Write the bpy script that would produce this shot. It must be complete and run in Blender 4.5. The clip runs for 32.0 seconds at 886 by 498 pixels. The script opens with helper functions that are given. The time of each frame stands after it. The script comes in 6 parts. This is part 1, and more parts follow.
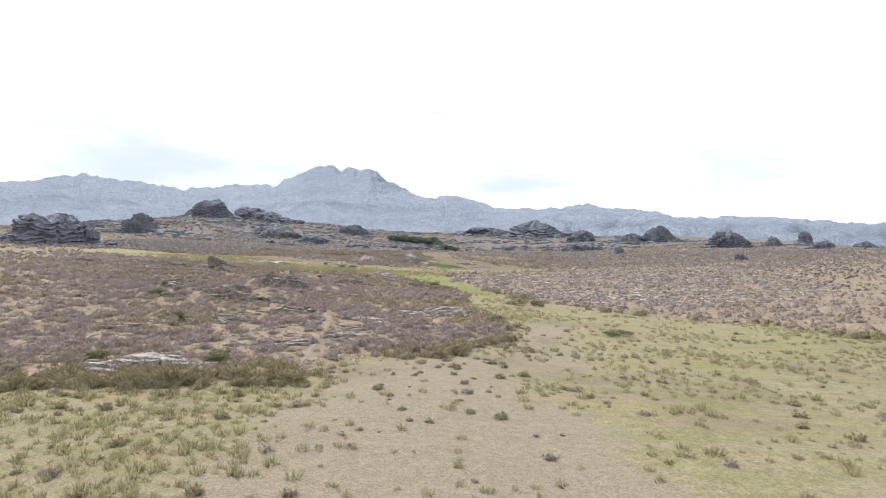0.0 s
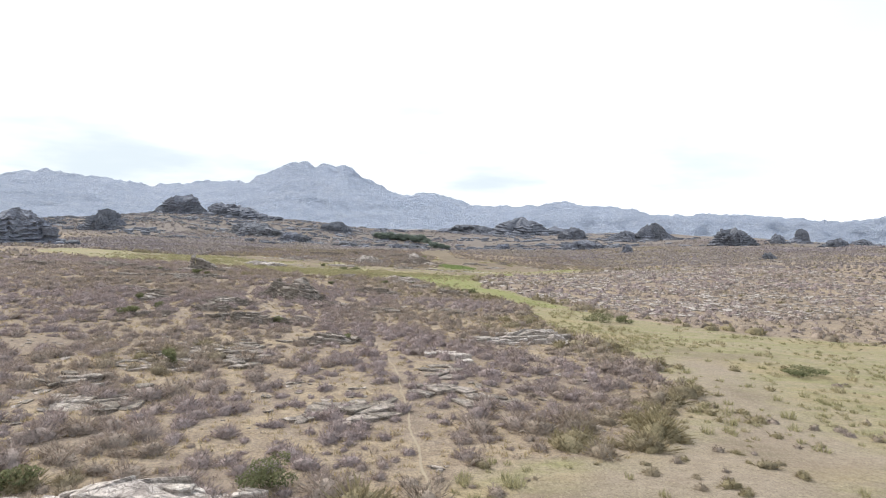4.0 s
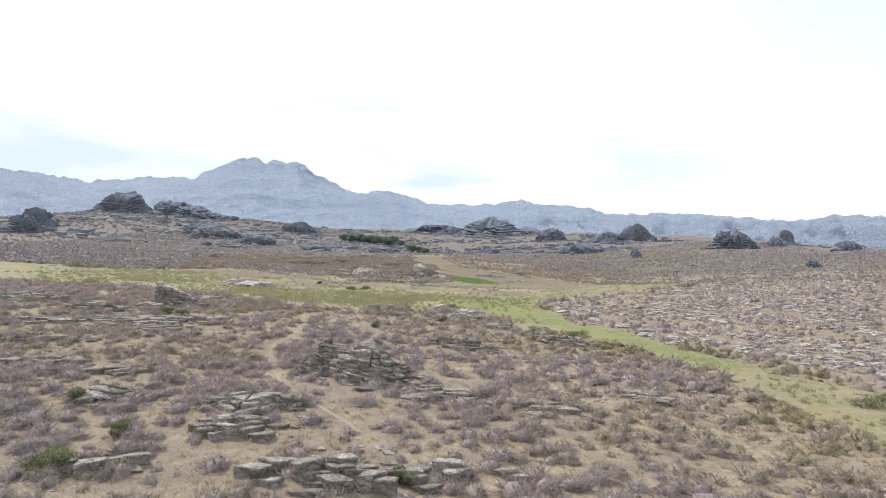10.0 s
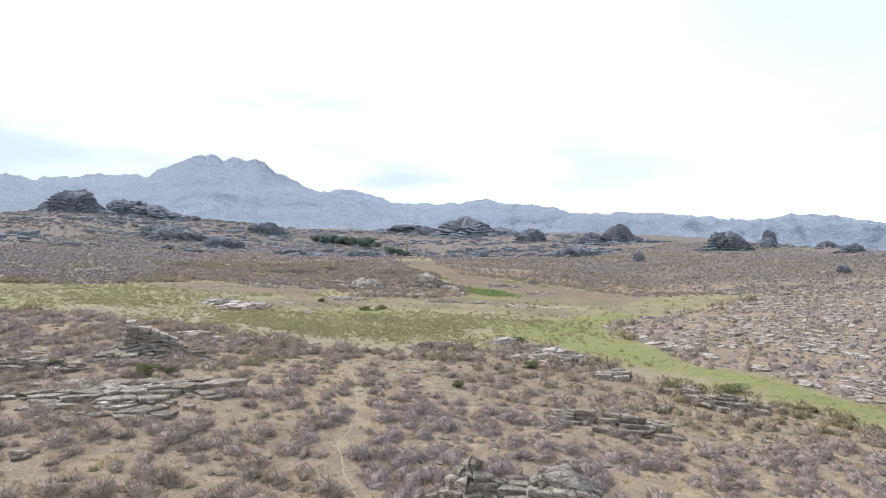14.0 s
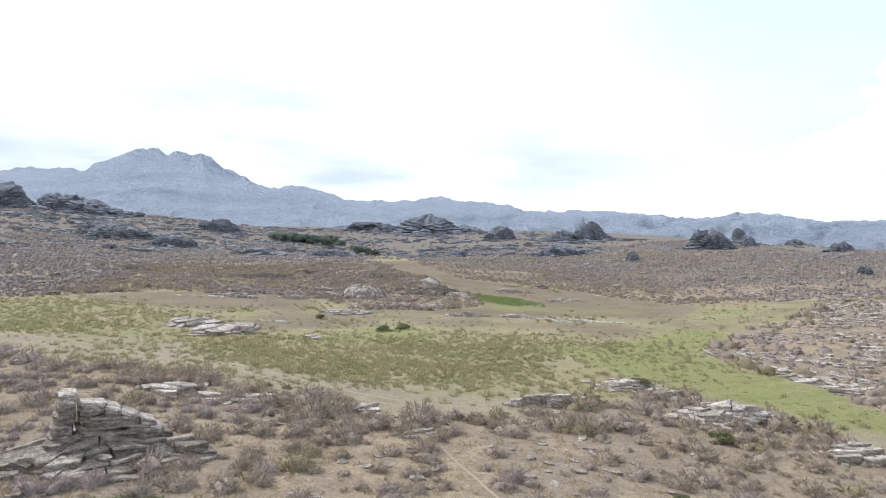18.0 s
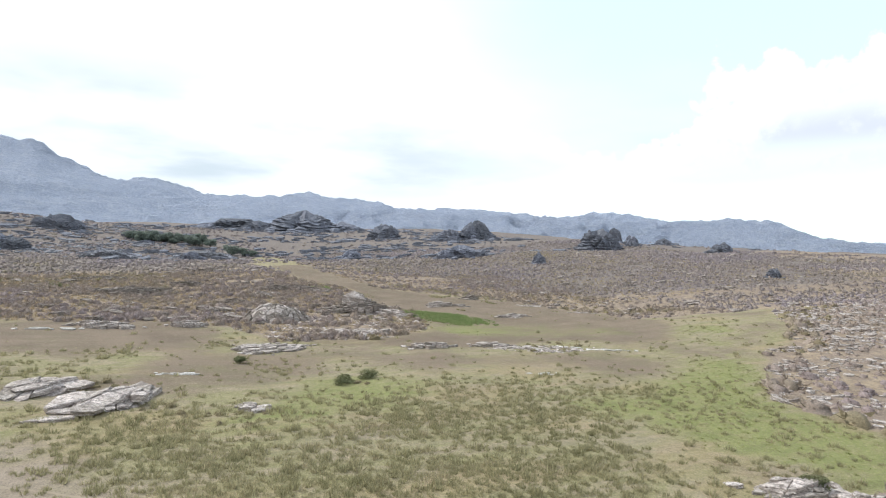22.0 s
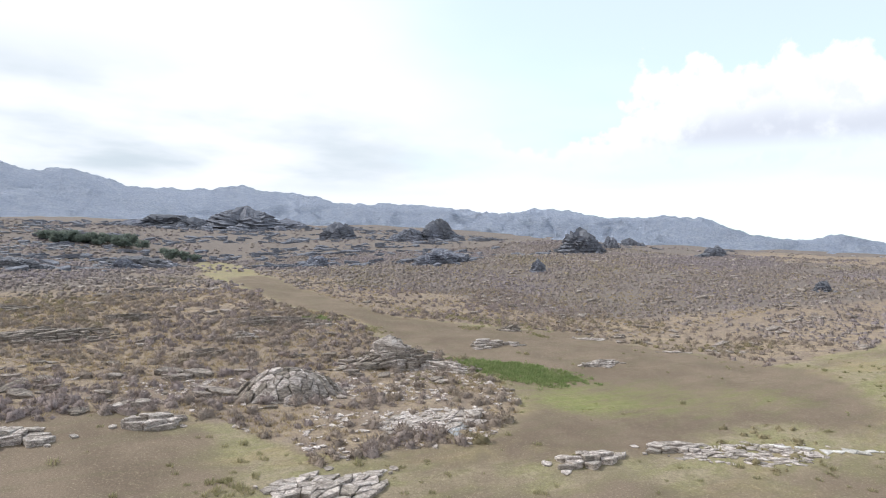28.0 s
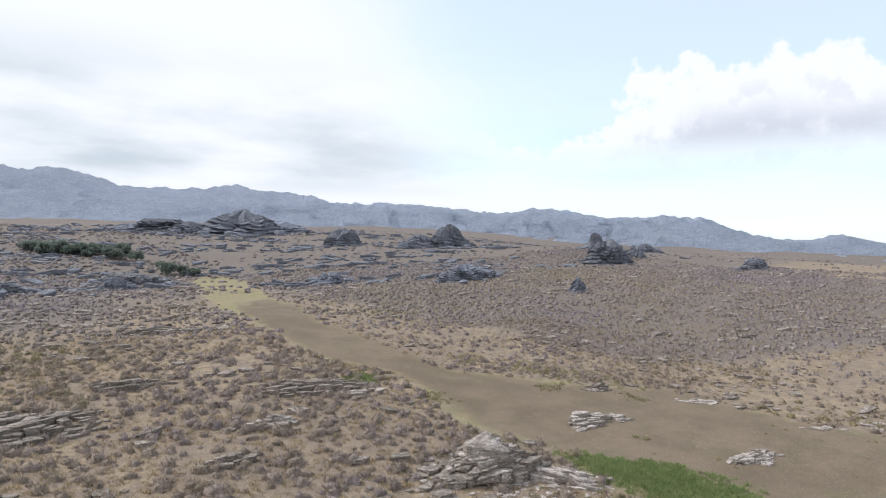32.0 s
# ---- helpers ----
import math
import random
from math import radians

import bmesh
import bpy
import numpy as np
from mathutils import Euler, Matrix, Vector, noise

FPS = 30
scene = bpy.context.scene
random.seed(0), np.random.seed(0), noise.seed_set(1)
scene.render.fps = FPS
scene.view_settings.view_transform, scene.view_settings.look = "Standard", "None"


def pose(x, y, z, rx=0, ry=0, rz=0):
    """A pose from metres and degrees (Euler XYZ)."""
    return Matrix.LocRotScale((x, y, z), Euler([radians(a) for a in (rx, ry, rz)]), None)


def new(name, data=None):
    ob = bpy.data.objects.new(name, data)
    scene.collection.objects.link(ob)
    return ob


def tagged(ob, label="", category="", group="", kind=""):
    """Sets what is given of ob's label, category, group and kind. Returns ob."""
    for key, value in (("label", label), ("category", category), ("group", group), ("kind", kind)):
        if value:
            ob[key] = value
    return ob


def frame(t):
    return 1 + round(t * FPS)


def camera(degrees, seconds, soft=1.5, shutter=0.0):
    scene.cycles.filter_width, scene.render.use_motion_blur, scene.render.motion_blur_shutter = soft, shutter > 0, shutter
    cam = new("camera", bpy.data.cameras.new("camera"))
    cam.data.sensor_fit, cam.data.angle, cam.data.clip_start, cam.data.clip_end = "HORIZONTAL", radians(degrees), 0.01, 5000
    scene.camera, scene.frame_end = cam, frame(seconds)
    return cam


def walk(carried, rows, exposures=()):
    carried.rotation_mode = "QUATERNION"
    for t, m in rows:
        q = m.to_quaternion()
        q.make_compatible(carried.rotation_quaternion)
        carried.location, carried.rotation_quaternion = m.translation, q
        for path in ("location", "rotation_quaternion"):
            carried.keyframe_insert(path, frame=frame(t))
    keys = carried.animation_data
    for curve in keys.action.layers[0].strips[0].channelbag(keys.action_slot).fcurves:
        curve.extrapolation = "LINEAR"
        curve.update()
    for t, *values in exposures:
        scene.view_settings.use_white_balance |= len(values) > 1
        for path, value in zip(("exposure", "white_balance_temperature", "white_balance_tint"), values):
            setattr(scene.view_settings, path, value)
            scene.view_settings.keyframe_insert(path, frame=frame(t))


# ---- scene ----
cam = camera(71.1, 32.0, 1.1, 0.25)
METRES, EYE, TILT, LEAN, TURN = 160.0, 7.0, 0.0, -1.0, 0.0
ROWS = [
    (0.0, 0.0, 0.0, 0.0, 0.0, 0.0, -0.0),
    (0.5, -0.0074, 0.0143, 0.0003, 0.01, -0.0, 0.0),
    (1.0, -0.0145, 0.0285, 0.0006, -0.01, -0.02, 0.0),
    (1.5, -0.0217, 0.043, 0.0007, -0.02, -0.04, 0.01),
    (2.0, -0.0286, 0.0572, 0.0008, -0.12, -0.06, 0.03),
    (2.5, -0.0355, 0.0717, 0.001, -1.72, -0.1, 0.05),
    (4.5, -0.0629, 0.1298, 0.0026, -2.5, -0.25, 0.05),
    (5.0, -0.0695, 0.1446, 0.0031, -2.52, -0.26, 0.07),
    (5.5, -0.0761, 0.1594, 0.0036, -2.9, -0.27, 0.11),
    (6.0, -0.0828, 0.1743, 0.0043, -4.43, -0.29, 0.11),
    (6.5, -0.0897, 0.1894, 0.0054, -4.42, -0.31, 0.09),
    (7.0, -0.0962, 0.2045, 0.0069, -4.29, -0.33, 0.09),
    (7.5, -0.1028, 0.2195, 0.0083, -4.46, -0.32, 0.1),
    (8.0, -0.1093, 0.2345, 0.0098, -4.96, -0.35, 0.11),
    (8.5, -0.1158, 0.2494, 0.0114, -5.72, -0.38, 0.12),
    (9.0, -0.1222, 0.2643, 0.0132, -6.26, -0.38, 0.13),
    (9.5, -0.1284, 0.2789, 0.0151, -6.59, -0.38, 0.16),
    (10.0, -0.1344, 0.2938, 0.0172, -7.1, -0.4, 0.16),
    (10.5, -0.1404, 0.3087, 0.0193, -7.76, -0.41, 0.18),
    (11.0, -0.1464, 0.3237, 0.0214, -8.51, -0.4, 0.22),
    (11.5, -0.1524, 0.3387, 0.0234, -8.96, -0.41, 0.22),
    (12.0, -0.158, 0.3534, 0.0242, -8.6, -0.42, 0.24),
    (12.5, -0.1633, 0.3681, 0.0248, -8.5, -0.43, 0.28),
    (13.0, -0.1689, 0.383, 0.0254, -10.69, -0.48, 0.29),
    (13.5, -0.1745, 0.3981, 0.0259, -10.31, -0.49, 0.32),
    (15.5, -0.194, 0.458, 0.0275, -13.06, -0.64, 0.29),
    (16.0, -0.1982, 0.4732, 0.0277, -12.89, -0.66, 0.3),
    (16.5, -0.2023, 0.4884, 0.0279, -13.39, -0.66, 0.33),
    (17.0, -0.2063, 0.5036, 0.0281, -15.26, -0.72, 0.33),
    (17.5, -0.2107, 0.5191, 0.0284, -15.61, -0.75, 0.32),
    (18.0, -0.2147, 0.5345, 0.0286, -15.34, -0.75, 0.32),
    (18.5, -0.2182, 0.55, 0.0292, -16.42, -0.81, 0.35),
    (19.0, -0.2215, 0.5658, 0.0297, -18.99, -0.84, 0.3),
    (19.5, -0.2249, 0.5812, 0.031, -21.67, -0.89, 0.26),
    (20.0, -0.228, 0.5964, 0.0322, -24.2, -0.95, 0.23),
    (20.5, -0.2307, 0.6115, 0.0335, -26.33, -0.99, 0.2),
    (21.0, -0.233, 0.6263, 0.0349, -27.81, -1.05, 0.15),
    (21.5, -0.2349, 0.6412, 0.0362, -27.74, -1.08, 0.16),
    (22.0, -0.236, 0.6555, 0.0367, -27.65, -1.09, 0.17),
    (22.5, -0.237, 0.6702, 0.037, -28.4, -1.13, 0.16),
    (23.0, -0.2379, 0.6852, 0.0373, -29.35, -1.17, 0.14),
    (23.5, -0.2383, 0.7002, 0.038, -29.92, -1.21, 0.13),
    (24.0, -0.2385, 0.7155, 0.039, -30.49, -1.23, 0.12),
    (24.5, -0.2384, 0.7309, 0.0401, -30.9, -1.27, 0.09),
    (25.0, -0.2383, 0.7464, 0.0412, -30.97, -1.29, 0.09),
    (25.5, -0.238, 0.7618, 0.0424, -30.93, -1.32, 0.1),
    (27.5, -0.2346, 0.8208, 0.0492, -32.48, -1.52, 0.05),
    (28.0, -0.2334, 0.8359, 0.0517, -33.66, -1.57, 0.02),
    (28.5, -0.2323, 0.8506, 0.0546, -34.7, -1.61, -0.0),
    (29.0, -0.2308, 0.865, 0.0575, -35.34, -1.64, -0.02),
    (29.5, -0.2293, 0.8797, 0.0604, -35.22, -1.65, -0.02),
    (30.0, -0.2278, 0.8929, 0.0633, -34.97, -1.66, -0.01),
    (30.5, -0.2261, 0.9073, 0.0666, -34.79, -1.69, -0.0),
    (31.0, -0.2243, 0.9214, 0.0703, -34.61, -1.71, 0.01),
    (31.5, -0.2223, 0.9354, 0.0737, -34.41, -1.72, 0.01),
    (32.0, -0.2205, 0.9493, 0.077, -34.24, -1.74, 0.02),
]
walk(cam, [(t, pose(0, 0, EYE, TILT, LEAN, TURN) @ pose(METRES * x, METRES * y, METRES * z, 90 + pitch, roll, yaw)) for t, x, y, z, yaw, pitch, roll in ROWS], exposures=((0, 0.12, 6300, 10), (6, 0.12, 6200, 9), (13, 0.1, 6000, 8), (16, 0.06, 5980, 8), (21, 0.0, 6000, 8), (25, -0.06, 6080, 8), (28, -0.12, 6100, 10), (32, -0.24, 6080, 11)))

# ---- light ----
SUN_FROM = Vector((-0.5, 0.62, 0.82)).normalized()      # high, from ahead on the western side
sun = new("sun", bpy.data.lights.new("sun", "SUN"))
sun.data.energy, sun.data.angle, sun.data.color = 3.55, radians(1.2), (1.0, 0.95, 0.87)
sun.rotation_euler = (-SUN_FROM).to_track_quat("-Z", "Y").to_euler()

world = bpy.data.worlds.new("sky")
scene.world = world
world.use_nodes = True


class Net:
    """Short hand for node trees."""

    def __init__(self, tree):
        self.tree = tree

    def __call__(self, kind, _out=0, **inputs):
        node = self.tree.nodes.new(kind)
        for key, value in inputs.items():
            if key.startswith("_"):
                continue
            if key[0] == "p" and key[1:2] == "_":
                if key == "p_operation": node.operation = value
                elif key == "p_data_type": node.data_type = value
                elif key == "p_blend_type": node.blend_type = value
                elif key == "p_attribute_name": node.attribute_name = value
                elif key == "p_sky_type": node.sky_type = value
                elif key == "p_feature": node.feature = value
                elif key == "p_wave_type": node.wave_type = value
                elif key == "p_bands_direction": node.bands_direction = value
                continue
            index = int(key[1:]) if key[0] == "i" and key[1:].isdigit() else key.replace("_", " ")
            sock = node.inputs[index]
            if isinstance(value, bpy.types.NodeSocket):
                self.tree.links.new(value, sock)
            else:
                sock.default_value = value
        return node.outputs[_out]

    def math(self, op, a, b=0.0, c=0.0):
        return self("ShaderNodeMath", p_operation=op, i0=a, i1=b, i2=c)

    def mix(self, f, a, b, blend="MIX"):
        node = self.tree.nodes.new("ShaderNodeMix")
        node.data_type, node.blend_type = "RGBA", blend
        for i, v in ((0, f), (6, a), (7, b)):
            if isinstance(v, bpy.types.NodeSocket):
                self.tree.links.new(v, node.inputs[i])
            else:
                node.inputs[i].default_value = v if i == 0 else (*v[:3], 1)
        return node.outputs[2]

    def step(self, v, lo, hi):
        node = self.tree.nodes.new("ShaderNodeMapRange")
        node.interpolation_type = "SMOOTHSTEP"
        for i, x in ((0, v), (1, lo), (2, hi), (3, 0.0), (4, 1.0)):
            if isinstance(x, bpy.types.NodeSocket):
                self.tree.links.new(x, node.inputs[i])
            else:
                node.inputs[i].default_value = x
        return node.outputs[0]

    def noise(self, vec, scale, detail=4.0, rough=0.55, color=False):
        return self("ShaderNodeTexNoise", 1 if color else 0, Vector=vec, Scale=scale, Detail=detail, Roughness=rough)


def make_sky():
    tree = world.node_tree
    tree.nodes.clear()
    n = Net(tree)
    way = n("ShaderNodeTexCoord")
    sky = tree.nodes.new("ShaderNodeTexSky")
    sky.sky_type, sky.sun_disc = "NISHITA", False
    sky.sun_elevation = math.asin(SUN_FROM.z)
    sky.sun_rotation = math.atan2(SUN_FROM.x, SUN_FROM.y)
    sky.air_density, sky.dust_density, sky.altitude = 1.0, 1.5, 1300
    blue = n.mix(1.0, sky.outputs[0], (0.26, 0.315, 0.285), "MULTIPLY")
    xyz = tree.nodes.new("ShaderNodeSeparateXYZ")
    tree.links.new(way, xyz.inputs[0])
    x, y, z = xyz.outputs
    # thin bright overcast, thinning out towards the east
    azim = n.math("ARCTAN2", x, y)
    over = n.math("ADD", n.math("MAXIMUM", z, 0.0), 0.14)
    flat = n("ShaderNodeCombineXYZ", X=n.math("DIVIDE", x, over), Y=n.math("DIVIDE", y, over), Z=0.0)
    veil = n.noise(flat, 0.5, 4.0, 0.5)
    east = n.step(azim, 0.1, 0.95)
    low = n.step(z, 0.30, 0.10)
    cover = n.math("ADD", veil, n.math("MULTIPLY_ADD", east, -0.56, n.math("MULTIPLY_ADD", low, 0.3, 0.24)))
    cover = n.math("MULTIPLY_ADD", n.step(z, 0.55, 0.85), -0.3, cover)
    thick = n.math("MULTIPLY_ADD", n.step(cover, 0.28, 0.70), 0.38, 0.62)
    grey = n.math("MULTIPLY", n.step(n.noise(flat, 0.7, 5.0, 0.5), 0.38, 0.64), n.math("MULTIPLY", n.step(z, 0.05, 0.1), n.step(z, 0.30, 0.18)))
    grey = n.math("MULTIPLY", grey, n.math("MULTIPLY_ADD", n.step(azim, 0.75, 0.3), 0.7, 0.3))
    white = n.mix(grey, (1.18, 1.18, 1.18), (0.775, 0.845, 0.88))
    out = n.mix(thick, blue, white)
    # a bank of cumulus in the east with a puffy top and a greyer belly
    puffs, lumps, fine = n.noise(way, 9.0, 6.0, 0.58), n.noise(way, 4.0, 2.0, 0.5), n.noise(way, 22.0, 5.0, 0.6)
    crown = n.math("MULTIPLY_ADD", n.step(azim, 0.70, 0.94), 0.115, 0.135)
    under = n.math("SUBTRACT", crown, z)
    edge = n.math("ADD", n.math("MULTIPLY", under, 7.0), n.math("ADD", n.math("MULTIPLY_ADD", puffs, 2.2, -1.1), n.math("MULTIPLY_ADD", lumps, 1.2, -0.6)))
    body = n.math("MULTIPLY", n.math("MULTIPLY", n.step(edge, -0.02, 0.12), n.step(z, 0.09, 0.16)), n.step(azim, 0.62, 0.74))
    shade = n.math("MULTIPLY", n.step(n.math("ADD", z, n.math("MULTIPLY_ADD", puffs, 0.12, -0.06)), 0.225, 0.16), n.step(z, 0.11, 0.16))
    fluff = n.math("MULTIPLY", n.step(fine, 0.46, 0.62), n.step(edge, 0.15, 0.6))
    belly = n.math("MAXIMUM", n.math("MULTIPLY", shade, n.step(edge, 0.2, 0.7)), n.math("MULTIPLY", fluff, 0.45))
    cloud = n.mix(belly, (1.2, 1.2, 1.2), (0.86, 0.88, 0.945))
    out = n.mix(body, out, cloud)
    bg = tree.nodes.new("ShaderNodeBackground")
    tree.links.new(out, bg.inputs[0])
    bg.inputs[1].default_value = 1.0
    end = tree.nodes.new("ShaderNodeOutputWorld")
    tree.links.new(bg.outputs[0], end.inputs[0])


make_sky()


# ---- materials ----
def material(name, build, rough=0.9, sheer=0.0):
    mat = bpy.data.materials.new(name)
    mat.use_nodes = True
    tree = mat.node_tree
    tree.nodes.clear()
    n = Net(tree)
    color, height, strength, distance, *rest = build(n)
    bsdf = tree.nodes.new("ShaderNodeBsdfPrincipled")
    if isinstance(color, bpy.types.NodeSocket):
        tree.links.new(color, bsdf.inputs["Base Color"])
    else:
        bsdf.inputs["Base Color"].default_value = (*color, 1)
    bsdf.inputs["Roughness"].default_value = rough
    bsdf.inputs["Specular IOR Level"].default_value = rest[0] if rest else 0.2
    if height is not None:
        bump = tree.nodes.new("ShaderNodeBump")
        bump.inputs["Strength"].default_value, bump.inputs["Distance"].default_value = strength, distance
        tree.links.new(height, bump.inputs["Height"])
        tree.links.new(bump.outputs[0], bsdf.inputs["Normal"])
    end = tree.nodes.new("ShaderNodeOutputMaterial")
    tree.links.new(bsdf.outputs[0], end.inputs[0])
    if sheer:
        # thin blades and leaves let part of the light through
        leaf, both = tree.nodes.new("ShaderNodeBsdfTranslucent"), tree.nodes.new("ShaderNodeMixShader")
        tree.links.new(color, leaf.inputs[0])
        both.inputs[0].default_value = sheer
        tree.links.new(bsdf.outputs[0], both.inputs[1])
        tree.links.new(leaf.outputs[0], both.inputs[2])
        tree.links.new(both.outputs[0], end.inputs[0])
    return mat


def place(n):
    return n("ShaderNodeNewGeometry", 0)


def ground_look(n):
    p = place(n)
    zone = n("ShaderNodeAttribute", 0, p_attribute_name="zone")
    rgb = n.tree.nodes.new("ShaderNodeSeparateColor")
    n.tree.links.new(zone, rgb.inputs[0])
    shrub, green, bare = rgb.outputs
    heath = n("ShaderNodeAttribute", 2, p_attribute_name="heath")
    dusty = n("ShaderNodeAttribute", 2, p_attribute_name="sand")
    big, mid, fine = n.noise(p, 0.035, 3.0), n.noise(p, 0.28, 5.0, 0.6), n.noise(p, 2.6, 6.0, 0.7)
    grit = n.noise(p, 14.0, 3.0, 0.7)
    streak = n.noise(n("ShaderNodeVectorMath", p_operation="MULTIPLY", i0=p, i1=(0.5, 1.6, 1.0)), 0.5, 5.0, 0.6)
    clod = n.noise(p, 0.95, 4.0, 0.65)
    tuft = n.noise(p, 5.5, 4.0, 0.7)
    straw = n.mix(n.step(fine, 0.35, 0.65), (0.312, 0.24, 0.155), (0.432, 0.35, 0.242))
    soil = n.mix(fine, (0.245, 0.193, 0.145), (0.348, 0.281, 0.219))
    steppe = n.mix(n.step(mid, 0.42, 0.58), soil, straw)
    steppe = n.mix(n.math("MULTIPLY", n.step(big, 0.45, 0.62), 0.45), steppe, (0.24, 0.192, 0.152))
    steppe = n.mix(n.math("MULTIPLY", n.step(clod, 0.44, 0.58), 0.6), steppe, (0.215, 0.163, 0.125))
    steppe = n.mix(n.math("MULTIPLY", n.step(tuft, 0.5, 0.62), 0.5), steppe, (0.145, 0.12, 0.10))
    # dark of heath and rock, and of the cloud shade painted over one slope
    dark = n.mix(n.step(fine, 0.3, 0.75), (0.132, 0.117, 0.110), (0.212, 0.185, 0.17))
    steppe = n.mix(n.math("MULTIPLY", n.step(n.math("MULTIPLY_ADD", mid, 0.9, n.math("SUBTRACT", heath, 0.5)), 0.12, 0.62), 0.85), steppe, dark)
    olive = n.mix(n.step(fine, 0.3, 0.7), (0.22, 0.21, 0.095), (0.31, 0.287, 0.15))
    drygrass = n.mix(n.step(fine, 0.3, 0.75), (0.275, 0.232, 0.15), (0.375, 0.32, 0.215))
    meadow = n.mix(n.step(n.math("MULTIPLY_ADD", clod, 0.3, n.math("MULTIPLY", streak, 0.7)), 0.40, 0.57), drygrass, olive)
    meadow = n.mix(n.math("MULTIPLY", n.step(clod, 0.5, 0.64), 0.35), meadow, (0.165, 0.16, 0.08))
    meadow = n.mix(n.math("MULTIPLY", n.step(tuft, 0.52, 0.64), 0.4), meadow, (0.12, 0.115, 0.06))
    amber = n.noise(n("ShaderNodeVectorMath", p_operation="MULTIPLY", i0=p, i1=(0.6, 1.5, 1.0)), 0.13, 5.0, 0.6)
    meadow = n.mix(n.math("MULTIPLY", n.step(amber, 0.5, 0.62), 0.55), meadow, n.mix(n.step(fine, 0.3, 0.7), (0.285, 0.222, 0.118), (0.37, 0.295, 0.165)))
    sandy = n.noise(n("ShaderNodeVectorMath", p_operation="MULTIPLY", i0=p, i1=(0.7, 1.3, 1.0)), 0.11, 4.0, 0.6)
    sand = n.mix(n.step(fine, 0.3, 0.7), (0.262, 0.212, 0.165), (0.335, 0.277, 0.222))
    meadow = n.mix(n.math("MULTIPLY", n.step(n.math("ADD", n.math("MULTIPLY_ADD", dusty, 0.3, n.math("MULTIPLY", sandy, 0.6)), n.math("MULTIPLY", clod, 0.25)), 0.42, 0.68), 0.8), meadow, sand)
    lush = n.mix(n.step(fine, 0.3, 0.75), (0.187, 0.207, 0.066), (0.267, 0.278, 0.105))
    lush = n.mix(n.math("MULTIPLY", n.step(clod, 0.46, 0.66), 0.5), lush, (0.27, 0.235, 0.125))
    lush = n.mix(n.math("MULTIPLY", n.step(streak, 0.5, 0.66), 0.5), lush, (0.145, 0.165, 0.055))
    mud = n.mix(n.step(n.math("MULTIPLY_ADD", mid, 0.5, n.math("MULTIPLY", big, 0.5)), 0.4, 0.6), (0.158, 0.12, 0.086), (0.218, 0.169, 0.122))
    mud = n.mix(n.math("MULTIPLY", n.step(streak, 0.44, 0.64), 0.4), mud, (0.145, 0.132, 0.075))
    out = n.mix(n.step(n.math("MULTIPLY_ADD", mid, 0.5, n.math("SUBTRACT", shrub, 0.25)), 0.35, 0.65), meadow, steppe)
    out = n.mix(n.step(n.math("MULTIPLY_ADD", mid, 0.8, n.math("SUBTRACT", bare, 0.4)), 0.3, 0.75), out, mud)
    out = n.mix(n.step(n.math("MULTIPLY_ADD", streak, 0.8, n.math("SUBTRACT", green, 0.4)), 0.25, 0.8), out, lush)
    out = n.mix(1.0, out, (1.02, 1.0, 1.0), "MULTIPLY")
    blade = n.noise(n("ShaderNodeVectorMath", p_operation="MULTIPLY", i0=p, i1=(1.0, 1.0, 0.3)), 8.0, 5.0, 0.75)
    out = n.mix(n.math("MULTIPLY", n.step(grit, 0.48, 0.64), 0.55), out, (0.12, 0.097, 0.068))
    out = n.mix(n.math("MULTIPLY", n.step(blade, 0.53, 0.66), n.math("MULTIPLY_ADD", heath, -0.25, 0.5)), out, (0.42, 0.355, 0.24))
    out = n.mix(n.math("MULTIPLY", n.step(blade, 0.45, 0.34), 0.45), out, (0.13, 0.11, 0.07))
    return out, n.math("MULTIPLY_ADD", fine, 1.0, n.math("MULTIPLY", grit, 0.35)), 0.6, 0.25


